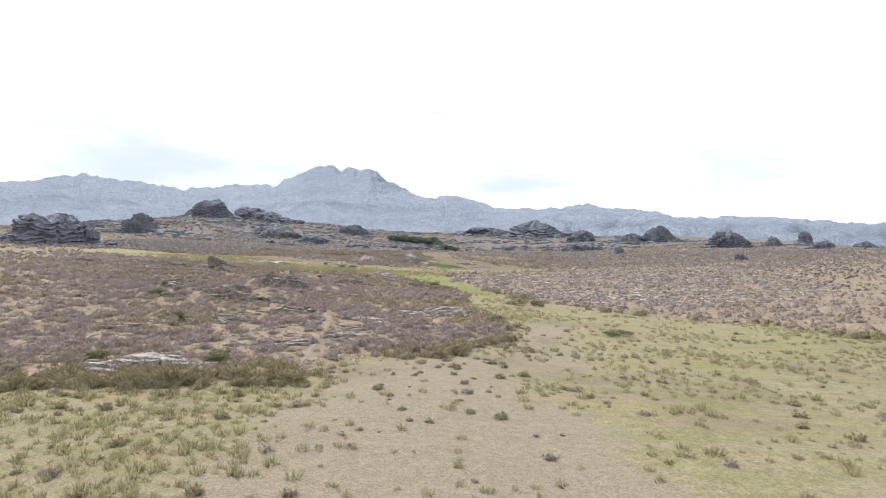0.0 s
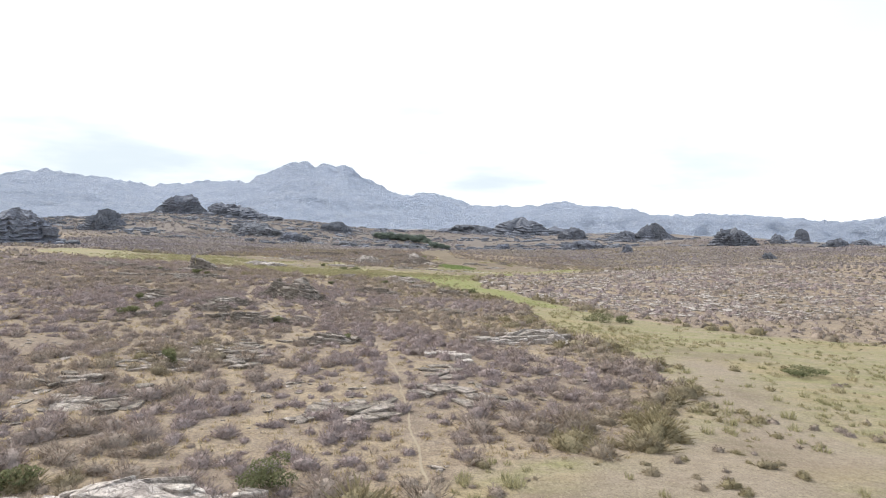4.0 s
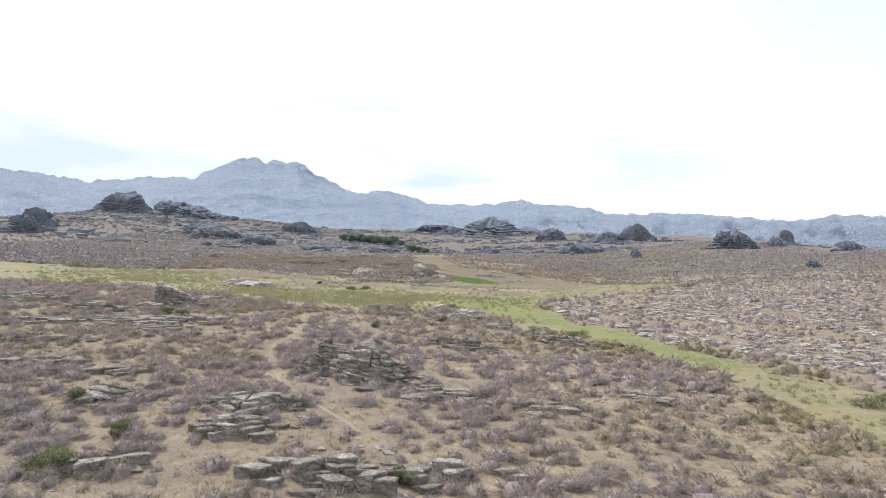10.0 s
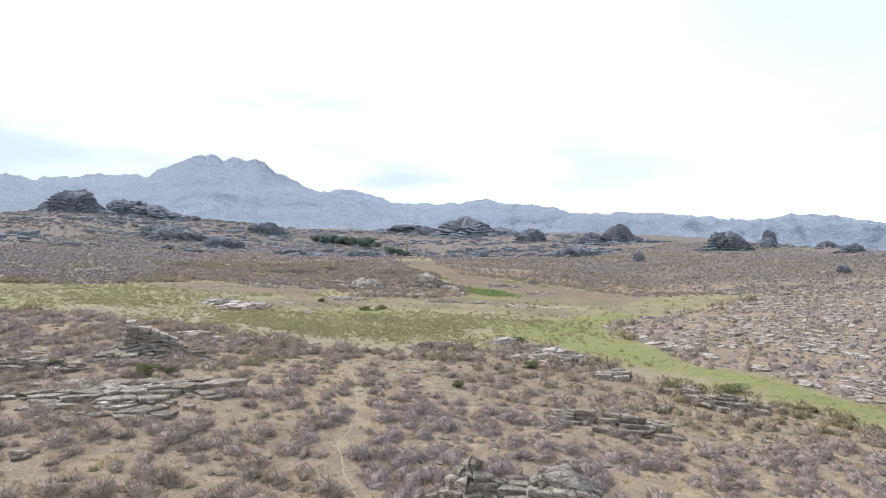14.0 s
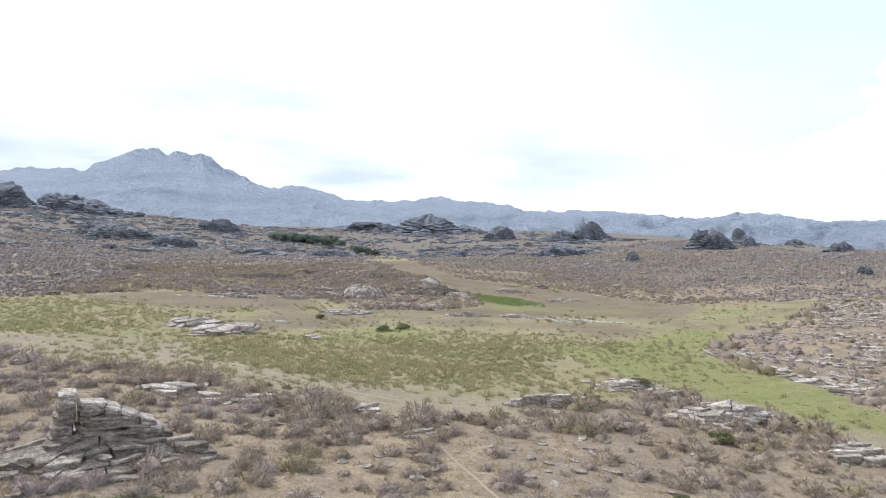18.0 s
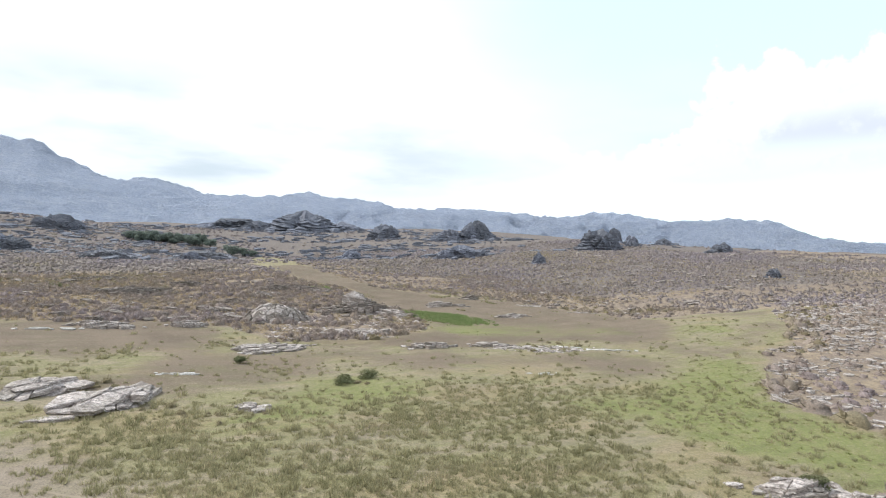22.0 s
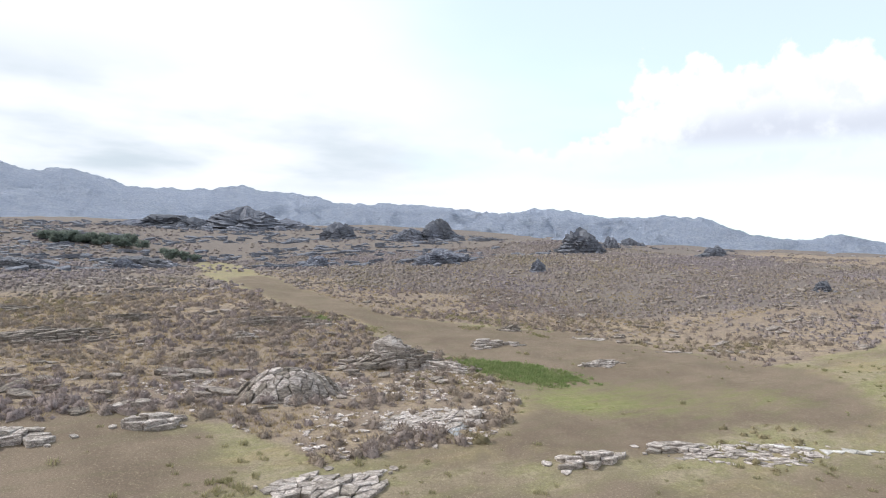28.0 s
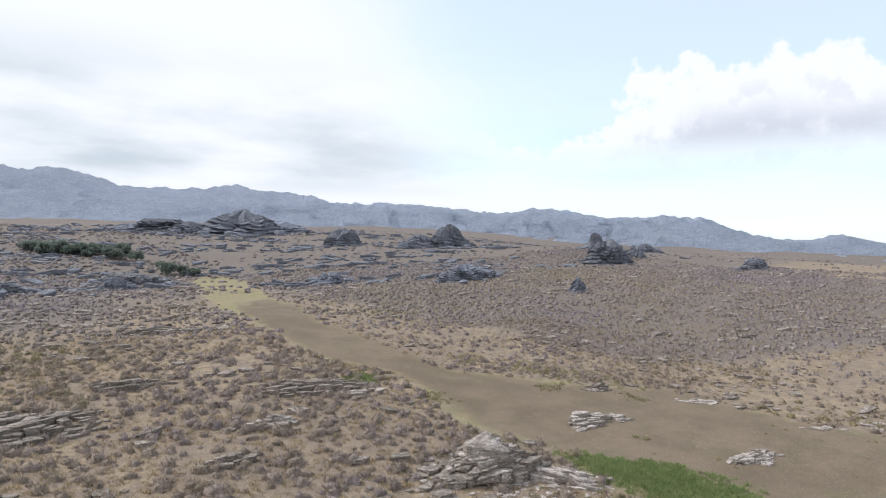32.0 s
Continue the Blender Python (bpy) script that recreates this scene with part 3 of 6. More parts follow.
def thing(name, x, y, label, category, group="", turn=0.0, sink=0.0):
    ob = new(name)
    ob.empty_display_size = 0.3
    ob.matrix_basis = pose(x, y, float(ground_z(x, y)) - sink, 0, 0, turn)
    return tagged(ob, label, category, group)


def slab_arrays(rng, n=8, plain=False):
    """A plate of split rock, about one across and one thick, with broken corners and a worn rim."""
    ang = (np.arange(n) + rng.uniform(-0.4, 0.4, n)) * 2 * np.pi / n
    rad = rng.uniform(0.36, 0.62, n)
    ring = np.stack([np.cos(ang) * rad, np.sin(ang) * rad], 1)
    tilt = rng.uniform(-0.22, 0.22, 2)
    rows = []
    profile = ((0.95, -0.5, 0.06), (1.0, 0.36, 0.05), (0.86, 0.49, 0.05)) if plain else ((0.9, -0.5, 0.07), (0.96, 0.0, 0.08), (1.0, 0.4, 0.03), (0.9, 0.49, 0.03))
    for k, z, jit in profile:
        p = ring * k * (1 + rng.uniform(-jit, jit, (n, 1)))
        rows.append(np.concatenate([p, (z + p @ tilt + rng.uniform(-0.03, 0.03, n))[:, None]], 1))
    verts = np.concatenate(rows + [np.array([[0, 0, 0.5]])])
    faces = []
    for b in range(len(rows) - 1):
        for i in range(n):
            j = (i + 1) % n
            faces += [(b * n + i, b * n + j, (b + 1) * n + j), (b * n + i, (b + 1) * n + j, (b + 1) * n + i)]
    top = len(rows) * n
    faces += [(top - n + i, top - n + (i + 1) % n, top) for i in range(n)]
    return verts, np.array(faces)


SLABS = [slab_arrays(np.random.default_rng(100 + i), 6 + i % 3) for i in range(12)]
CHIPS = [slab_arrays(np.random.default_rng(150 + i), 5, True) for i in range(12)]
SLAB_MESH = {}


def slab_mesh(mat, i):
    if (mat.name, i) not in SLAB_MESH:
        SLAB_MESH[mat.name, i] = mesh_from("slab", *SLABS[i], mat)
    return SLAB_MESH[mat.name, i]


def boulder_mesh(mat, seed, layers=5.0, square=0.75, cuts=4, rough=0.16):
    """A weathered block about two across, with ledges where softer layers wore back."""
    bm = bmesh.new()
    bmesh.ops.create_icosphere(bm, subdivisions=cuts, radius=1)
    off = Vector((seed * 7.3, seed * 3.1, seed * 1.7))
    for v in bm.verts:
        p = v.co.copy()
        q = Vector([math.copysign(abs(c) ** square, c) for c in p])
        big = noise.fractal(p * 1.1 + off, 1.0, 2.0, 3)
        wav = q.z * layers + 1.4 * noise.noise(p * 1.2 + off)
        ledge = abs((wav % 1.0) - 0.35)
        joint = 1.0 - min(1.0, abs(noise.noise(Vector((p.x * 1.7, p.y * 1.7, 0.2 * p.z)) + off)) * 9)
        k = 1 + rough * 1.5 * big + 0.2 * ledge - 0.13 * joint + 0.05 * noise.noise(p * 6 + off)
        v.co = Vector((q.x * k, q.y * k, q.z * (1 + rough * big + 0.05 * noise.noise(p * 4 + off))))
    me = bpy.data.meshes.new("boulder")
    bm.to_mesh(me)
    bm.free()
    me.materials.append(mat)
    return me


BOULDERS = {m.name: [boulder_mesh(m, 3 + i + 10 * k, 3.0 + i % 3, 0.62 + 0.12 * (i % 2), 3, 0.2) for i in range(4)] for k, m in enumerate((ROCK, PALE_ROCK, HAZY_DARK_ROCK, HAZY_ROCK))}


def rock_mass(x, y, turn, rx, ry, h, mat, seed, power=2.0, layer=0.5, rings=12, sides=36, rough=0.3):
    """A mass of bedded rock that grows from the ground at x, y: stepped by its layers and split by joints."""
    uu, aa = np.meshgrid(np.linspace(0, 1, rings + 1) ** 0.8, np.arange(sides) * 2 * np.pi / sides, indexing="ij")
    uu, aa = uu.ravel(), aa.ravel()
    lx, ly = np.cos(aa), np.sin(aa)
    wob = 1 + rough * 1.2 * (vnoise(lx * 1.6 + seed, ly * 1.6, seed, 3) - 0.5)
    px, py = rx * uu * wob * lx, ry * uu * wob * ly
    k = max(rx, ry) * 0.3
    rag = vnoise(px / k + seed, py / k, seed + 1, 4, 0.6)
    z = h * (1 - uu ** power) * (1 - 0.8 * rough + 1.6 * rough * rag)
    step = layer * h
    f = z / step - np.floor(z / step)
    z = step * (np.floor(z / step) + np.clip((f - 0.45) / 0.4, 0, 1))
    joint = np.abs(vnoise(px / k * 0.8 + 9, py / k * 0.8, seed + 2, 2) - 0.5)
    z = z - 0.16 * h * np.clip(1 - joint / 0.05, 0, 1) * (uu < 0.95)
    c, s = math.cos(radians(turn)), math.sin(radians(turn))
    z = z + ground_z(x + c * px - s * py, y + s * px + c * py) - float(ground_z(x, y)) - np.where(uu > 0.99, 0.3 + 0.06 * rx, 0.02)
    i, jj = np.meshgrid(np.arange(rings), np.arange(sides), indexing="ij")
    a, b = (i * sides + jj).ravel(), (i * sides + (jj + 1) % sides).ravel()
    return mesh_from("rock_mass", np.stack([px, py, z], 1), np.stack([a, a + sides, b + sides, b], 1), mat)


def crag(x, y, turn, rx, ry, h, mat, seed, power=2.0, rings=20, sides=52):
    """A craggy knoll: a rough dome with ledges that run round it, clefts down its flanks and a broken skyline."""
    f, aa = np.meshgrid(np.linspace(0, 1, rings + 1), np.arange(sides) * 2 * np.pi / sides, indexing="ij")
    f, aa = f.ravel(), aa.ravel()
    ca, sa = np.cos(aa), np.sin(aa)
    e = min(max(power, 1.0), 4.0)
    rad = 0.92 * np.clip(1 - f ** e, 0, 1) ** (1 / e) + 0.2 * (1 - f) ** 4 if e > 1.2 else 1 - f
    wall = 1 + 0.7 * (vnoise(ca * 1.5 + seed, sa * 1.5 + 7 + f, seed, 3, 0.55) - 0.5) + 0.5 * (vnoise(ca * 3.5 + 3 * f, sa * 3.5 + seed + 2 * f, seed + 4, 4, 0.6) - 0.5)
    dip = 0.12 * ca * math.cos(seed) + 0.12 * sa * math.sin(seed)
    beds = (f + dip) * 6.5 + 1.6 * vnoise(ca * 1.3 + 4, sa * 1.3 + f * 2, seed + 6, 2)
    ledge = np.abs(beds - np.floor(beds) - 0.3)
    rad = rad * (wall + 0.3 * ledge - 0.08)
    cleft = np.abs(vnoise(ca * 2.4 + 11, sa * 2.4 + 0.6 * f, seed + 8, 2) - 0.5)
    rad = rad * (1 - 0.2 * np.clip(1 - cleft / 0.05, 0, 1))
    px, py = rx * rad * ca, ry * rad * sa
    k = max(rx, ry) * 0.35
    top = vnoise(px / k + seed, py / k, seed + 9, 4, 0.6)
    z = h * f * (0.5 + 0.8 * top)
    c, s = math.cos(radians(turn)), math.sin(radians(turn))
    z = z + ground_z(x + c * px - s * py, y + s * px + c * py) - float(ground_z(x, y)) - np.where(f < 0.02, 0.3 + 0.05 * rx, 0)
    i, jj = np.meshgrid(np.arange(rings), np.arange(sides), indexing="ij")
    a, b = (i * sides + jj).ravel(), (i * sides + (jj + 1) % sides).ravel()
    return mesh_from("rock_mass", np.stack([px, py, z], 1), np.stack([a, b, b + sides, a + sides], 1), mat)


def prism(poly, low, tops, rng, gap=0.02, wear=0.05):
    """A block of rock on the footprint poly: a rough flank, a worn rim and an uneven top. Returns its corners and triangles."""
    n, c = len(poly), poly.mean(0)
    reach = np.linalg.norm(poly - c, axis=1)[:, None]
    p = c + (poly - c) * np.clip(1 - gap / np.maximum(reach, 1e-6), 0.4, 1)
    tops = np.asarray(tops) + np.zeros(n)
    th = float((tops - low).mean())
    rim = min(wear, th * 0.3)
    rows = []
    for k, z, jit in ((0.97, np.full(n, low), 0.02), (rng.uniform(0.9, 1.0), low + (tops - low) * rng.uniform(0.45, 0.7), 0.05), (1.0, tops - rim, 0.02), (1 - 1.1 * rim / max(reach.mean(), 0.05), tops + rng.normal(0, 0.012, n), 0.02)):
        q = c + (p - c) * k * (1 + rng.uniform(-jit, jit, (n, 1)))
        rows.append(np.concatenate([q, z[:, None]], 1))
    verts = np.concatenate(rows + [np.array([[c[0], c[1], tops.mean() + 0.01]])])
    i = np.arange(n)
    j = (i + 1) % n
    faces = [np.stack(f, 1) for r in range(3) for f in ((r * n + i, r * n + j, r * n + n + j), (r * n + i, r * n + n + j, r * n + n + i))]
    faces.append(np.stack([3 * n + i, 3 * n + j, np.full(n, 4 * n)], 1))
    return verts, np.concatenate(faces)


def cells(rx, ry, size, rng, long=1.5):
    """An oval cut into fitting polygons, about size across and longer along x."""
    step = size * 0.92
    nx, ny = int(2.6 * rx / (step * long)) + 2, int(2.6 * ry / step * 1.25) + 2
    gx, gy = np.meshgrid((np.arange(nx) - (nx - 1) / 2) * step * long, (np.arange(ny) - (ny - 1) / 2) * step * 0.8)
    gx = gx + (np.arange(ny)[:, None] % 2) * step * long * 0.5
    sites = np.stack([gx.ravel(), gy.ravel()], 1) + rng.uniform(-0.62, 0.62, (gx.size, 2)) * np.array([step * long, step * 0.8])
    sites = sites[rng.uniform(size=len(sites)) > 0.22]
    sites = sites[np.hypot(sites[:, 0] / (1.3 * rx), sites[:, 1] / (1.3 * ry)) < 1 + size / min(rx, ry)]
    out = []
    for i, p in enumerate(sites):
        if math.hypot(p[0] / rx, p[1] / ry) > 1.12:
            continue
        poly = [p + np.array(c) * size * 2.2 for c in ((-long, -1), (long, -1), (long, 1), (-long, 1))]
        d = np.hypot((sites[:, 0] - p[0]) / long, sites[:, 1] - p[1])
        for j in np.argsort(d)[1:13]:
            n = (sites[j] - p) / np.array([long * long, 1])
            m = (sites[j] + p) / 2
            side = [float(np.dot(q - m, n)) for q in poly]
            cut = []
            for k in range(len(poly)):
                q, r, u, v = poly[k], poly[(k + 1) % len(poly)], side[k], side[(k + 1) % len(poly)]
                if u <= 0:
                    cut.append(q)
                if u * v < 0:
                    cut.append(q + (r - q) * (u / (u - v)))
            poly = cut
            if len(poly) < 3:
                break
        if len(poly) >= 3:
            out.append(np.array(poly))
    return out


def shelf_blocks(rx, ry, h, size, rng, lift, flat, dip, thick, miss=0.12):
    """Fitting plates of cracked bedrock over an uneven oval, leaning back a little, so that their front edges stand as low scarps."""
    seed, lean, out = int(rng.integers(1000)), math.tan(radians(dip)), []
    for poly in cells(rx, ry, size * 0.8, rng):
        c = poly.mean(0)
        u = math.hypot(c[0] / rx, c[1] / ry) * (1 + 0.7 * (float(vnoise(c[0] / size / 1.6, c[1] / size / 1.6, seed + 3)) - 0.5))
        if u > 1 or rng.uniform() < miss + 0.3 * (u > 0.8):
            continue
        g = lift(c[0], c[1])
        bench = thick * size * (1.6 * float(vnoise(c[0] / size / 2.5, c[1] / size / 1.2, seed + 5, 2)) - 0.3)
        top = g + h * (1 - u ** flat) + bench + thick * size * rng.uniform(-0.1, 0.3)
        tops = top - (poly[:, 1] - c[1]) * (lean + rng.uniform(-0.05, 0.05)) + (poly[:, 0] - c[0]) * rng.uniform(-0.08, 0.08)
        out.append(prism(poly, g + max(0.0, 0.4 * h * (1 - u ** flat)) - 0.35, tops, rng, 0.008 + 0.012 * size, 0.025 + 0.02 * size))
    return out


def bed_blocks(rx, ry, h, size, rng, lift, flat, lean, bed=0.27):
    """A mound of stacked beds: each bed a ring of long fitting blocks with an uneven outline, set back from the one below it."""
    beds, seed, out = max(2, round(h / bed)), int(rng.integers(1000)), []
    edges = np.cumsum(np.concatenate([[0], rng.uniform(0.6, 1.4, beds)]))
    edges = edges / edges[-1] * h
    aim = rng.uniform(-0.9, 0.9)
    for k in range(beds):
        low, high = edges[k], edges[k + 1]
        tall = high - low
        s0 = max(0.12, 1 - low / h) ** (1 / flat)
        s1 = max(0.0, 1 - high / h) ** (1 / flat) if k < beds - 1 else 0.0
        off = rng.uniform(-0.06, 0.06, 2) * s0
        n = max(4, int(2 * math.pi * s0 * (rx + ry) / 2 / size / rng.uniform(1.0, 1.5)))
        cuts = np.sort((np.arange(n) + rng.uniform(-0.45, 0.45, n)) * 2 * np.pi / n)
        for i in range(n):
            a, b = cuts[i], cuts[(i + 1) % n] + (2 * np.pi if i == n - 1 else 0)
            near = rng.uniform(0.84, 1.08)
            pts = []
            for q in (a, a + (b - a) * 0.35, a + (b - a) * 0.7, b):
                pts.append((s0 * near * (1 + 0.75 * (float(vnoise(math.cos(q) * 1.7 + 5, math.sin(q) * 1.7 + 5 + 0.25 * k, seed)) - 0.5)), q))
            inner = max(0.0, s1 * 0.5 - 0.08)
            poly = np.array([(r * math.cos(q) + off[0], r * math.sin(q) + off[1]) for r, q in pts] + [(inner * math.cos(q) + off[0], inner * math.sin(q) + off[1]) for q in (b, a)]) * np.array([rx, ry])
            c = poly.mean(0)
            wave = (float(vnoise(c[0] / (2.2 * size) + 3, c[1] / (2.2 * size), seed + 2, 2)) - 0.5) * 0.22
            g = lift(c[0], c[1]) + wave + rng.uniform(-0.28, 0.28) * tall
            slope = (poly[:, 0] * math.sin(aim) - poly[:, 1] * math.cos(aim)) * lean + (poly - c) @ rng.uniform(-0.12, 0.12, 2)
            fall = 0.75 * tall * np.clip(np.hypot(poly[:, 0] / rx, poly[:, 1] / ry) / max(s0, 0.2), 0, 1) ** 2
            out.append(prism(poly, g + low - tall * 0.5 - (0.5 if k == 0 else 0.05), g + high + slope - fall, rng, 0.02 + 0.015 * size, 0.03 + 0.025 * size))
    return out


def shell_blocks(rx, ry, h, size, rng, lift, flat):
    """A dome paved with cracked plates that follow its curve."""
    seed, out = int(rng.integers(1000)), []
    for poly in cells(rx, ry, size * 0.8, rng):
        c = poly.mean(0)
        if math.hypot(c[0] / rx, c[1] / ry) * (1 + 0.3 * (float(vnoise(c[0], c[1], seed)) - 0.5)) > 1:
            continue
        u = np.clip(np.hypot(poly[:, 0] / rx, poly[:, 1] / ry), 0, 1)
        bench = 0.5 * (float(vnoise(c[0] / 1.5, c[1] / 0.8, seed + 2, 2)) - 0.5) + rng.uniform(-0.08, 0.1)
        tops = lift(c[0], c[1]) + h * (1 - u ** flat) + bench - (poly[:, 1] - c[1]) * rng.uniform(-0.1, 0.05)
        out.append(prism(poly, float(tops.min()) - 0.5, tops, rng, 0.045, 0.07))
    return out


def outcrop(x, y, rx, ry, h, count, size, mat, turn=0.0, dip=8.0, label="", flat=1.8, name="rock_outcrop", thick=0.2, cap=0.0, shell=False):
    """Cracked bedrock that comes out of the ground. High ones are mounds of stacked beds, low ones rows of plates; cap: a block on top."""
    rng = np.random.default_rng(int(9000 + x * 13 + y * 7))
    ob = thing(name, x, y, label or "weathered grey rock outcrop of cracked flat slabs among shrubs", "rock outcrop", turn=turn)
    base = float(ground_z(x, y))
    c, s = math.cos(radians(turn)), math.sin(radians(turn))

    def lift(px, py):
        return float(ground_z(x + c * px - s * py, y + s * px + c * py)) - base

    if h > 0.55:
        if h > 1:
            part("bedrock", rock_mass(x, y, turn, rx * 0.8, ry * 0.8, h * 0.8, mat, int(300 + x * 3 + y), flat, 0.13, 14, 30, 0.1), ob)
        blocks = shell_blocks(rx, ry, h, size, rng, lift, flat) if shell else bed_blocks(rx, ry, h, size, rng, lift, flat, 0.012 * dip, 0.27 if h > 1 else 0.2)
        blocks += shelf_blocks(rx * 1.2, ry * 1.2, 0.1, size * 0.8, rng, lift, 2.0, 2, 0.2, 0.5)
    else:
        low = h <= 0.3
        blocks = shelf_blocks(rx * 1.08, ry * 1.08, h, size * (1.15 if low else 0.95), rng, lift, max(flat, 1.6), 1.5 if low else dip * 0.8, thick * (0.7 if low else 1.3), 0.16 if low else 0.22)
    for v, f in blocks:
        mid = v.mean(0)
        # shade put into the colour: darker rock for low beds and some shell plates
        part("slab", mesh_from("slab", v - mid, f, ROCK if h > 1 and rng.uniform() < (0.75 if mid[2] < 0.45 * h else 0.3 * shell) else mat), ob, Matrix.Translation(mid))
    # loose plates that lie about its foot
    for i in range(max(3, count // 4)):
        u, a = rng.uniform(0.75, 1.35), rng.uniform(0, 6.28)
        px, py = rx * u * math.cos(a), ry * u * math.sin(a)
        sz, th = size * rng.uniform(0.3, 0.8), size * rng.uniform(0.08, 0.22)
        m = pose(px, py, lift(px, py) + th * 0.3 + max(0.0, h * (1 - u ** flat)), rng.uniform(-9, 9), rng.uniform(-9, 9), rng.uniform(0, 360)) @ Matrix.Diagonal((sz * rng.uniform(1.0, 1.8), sz, th, 1))
        part("slab", slab_mesh(mat, int(rng.integers(12))), ob, m)
    if cap:
        # a wedge-shaped block that leans out of the top
        t = np.arange(7) * 2 * np.pi / 7 + rng.uniform(-0.25, 0.25, 7)
        ring = np.stack([np.cos(t) * cap * 1.15, np.sin(t) * cap * 0.85], 1) * rng.uniform(0.85, 1.1, (7, 1))
        v, f = prism(ring * 1.1, h * 0.4, h - 0.5 * cap - ring @ np.array([0.22, 0.1]), rng, 0.0, 0.12)
        v[-1, 2] += 0.62 * cap
        part("cap_block", mesh_from("cap_block", v, f, PALE_ROCK), ob, pose(-0.02 * rx, -0.1 * ry, 0))
    return ob


def tor(x, y, w, h, count, mat, turn=0.0, label="", humps=(), name="rock_tor"):
    """A knoll of bedded rock. humps: for each mass its offsets, width, height and how blocky it is."""
    rng = np.random.default_rng(int(9500 + x * 11 + y * 5))
    ob = thing(name, x, y, label or "dark weathered tor of stacked layered rock on the steppe", "rock tor", turn=turn)
    c, s = math.cos(radians(turn)), math.sin(radians(turn))
    if not humps:
        humps = [(0, 0, 0.62, 1.0, 3.0)] + [((-1) ** k * rng.uniform(0.18, 0.4), rng.uniform(-0.15, 0.15), rng.uniform(0.3, 0.5), rng.uniform(0.35, 0.75), rng.uniform(1.5, 4)) for k in range(max(1, count // 3))]
    for k, (dx, dy, ww, hh, pw) in enumerate(humps):
        px, py = dx * w, dy * w
        wx, wy = x + c * px - s * py, y + s * px + c * py
        lift = float(ground_z(wx, wy) - ground_z(x, y))
        ux, uy = ww * w / 2, ww * w * rng.uniform(0.3, 0.42)
        part("rock_mass", crag(wx, wy, turn, ux, uy, hh * h, mat, int(500 + x + 7 * k + y), pw), ob, pose(px, py, lift))
        for q in range(5):
            ang, u = q * 2.4 + k, rng.uniform(0.78, 1.05)
            bx, by = px + ww * w * 0.5 * u * math.cos(ang), py + ww * w * 0.32 * u * math.sin(ang)
            sz = min(ww * w * rng.uniform(0.13, 0.3), rng.uniform(2.5, 5.0))
            m = pose(bx, by, lift + hh * h * max(0.02, 0.86 * (1 - u ** pw)), rng.uniform(-12, 12), rng.uniform(-12, 12), rng.uniform(0, 360)) @ Matrix.Diagonal((sz * 1.3, sz, min(hh * h * rng.uniform(0.16, 0.32), sz * 0.6), 1))
            part("block", slab_mesh(mat, int(rng.integers(12))), ob, m)
    for k in range(count):
        a, u = k * 2.39996, rng.uniform(0.45, 0.75)
        px, py = u * w * math.cos(a), u * w * 0.7 * math.sin(a)
        sz = w * rng.uniform(0.02, 0.06)
        lift = float(ground_z(x + c * px - s * py, y + s * px + c * py) - ground_z(x, y))
        part("boulder", BOULDERS[mat.name][k % 4], ob, pose(px, py, lift + sz * 0.3, rng.uniform(-12, 12), rng.uniform(-12, 12), rng.uniform(0, 180)) @ Matrix.Diagonal((sz * 1.3, sz, sz * 0.7, 1)))
    return ob


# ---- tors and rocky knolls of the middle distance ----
tor(139, 304, 19, 9.0, 6, HAZY_DARK_ROCK, 10, "", ((0, 0, 0.95, 1.0, 3), (0.35, 0, 0.7, 0.62, 2.2), (-0.3, 0, 0.5, 0.6, 2)))
tor(166, 312, 13, 4.5, 6, HAZY_DARK_ROCK, 30)
tor(121, 405, 17, 7, 6, HAZY_DARK_ROCK, 0, "dark pointed tor, the lower of a close pair", ((0.1, 0, 0.9, 1.0, 1.8), (-0.3, 0, 0.7, 0.6, 1.4)))
tor(142, 407, 22, 11.5, 7, HAZY_DARK_ROCK, 15, "dark double-pointed tor, the higher of a close pair", ((0.08, 0, 0.75, 1.0, 1.7), (-0.22, 0, 0.7, 0.85, 2.0), (0.35, 0, 0.7, 0.55, 1.3)))
tor(97, 435, 19, 8.5, 6, HAZY_DARK_ROCK, 0, "rounded dark rock knoll beyond the shrub slope", ((0, 0, 0.95, 1.0, 3.0), (0.25, 0, 0.5, 0.8, 2.5)))
tor(80, 545, 52, 15, 16, HAZY_DARK_ROCK, 5, "long low dark rocky dome below the mountains", ((0, 0, 1.0, 1.0, 1.7), (-0.62, 0, 0.5, 0.45, 1.5), (0.6, 0.1, 0.7, 0.42, 1.4)))
tor(36, 560, 58, 8, 12, HAZY_DARK_ROCK, 0, "low dark rocky rise below the mountains")
tor(72, 254, 5.2, 3.2, 4, HAZY_DARK_ROCK, 0, "lone dark block of rock on the shrub slope")
tor(64, 288, 20, 4.2, 9, HAZY_DARK_ROCK, 0, "low layered rock ledge on the shrub slope")
tor(30, 300, 12, 3, 7, HAZY_DARK_ROCK, 40, "low layered rock ledge on the shrub slope")
tor(225, 386, 27, 10, 8, HAZY_DARK_ROCK, 0, "cone-shaped dark rock knoll", ((0, 0, 0.35, 1.0, 4), (0, 0, 1.0, 0.62, 1.0)))
tor(258, 378, 25, 6, 8, HAZY_DARK_ROCK, 20, "low dark rock knoll")
tor(159, 260, 14, 3.4, 8, HAZY_DARK_ROCK, 0, "low dark rock ledge on the open plain")
tor(93, 194, 5, 2.0, 5, HAZY_DARK_ROCK, 0, "small dark rock on the shrub slope")
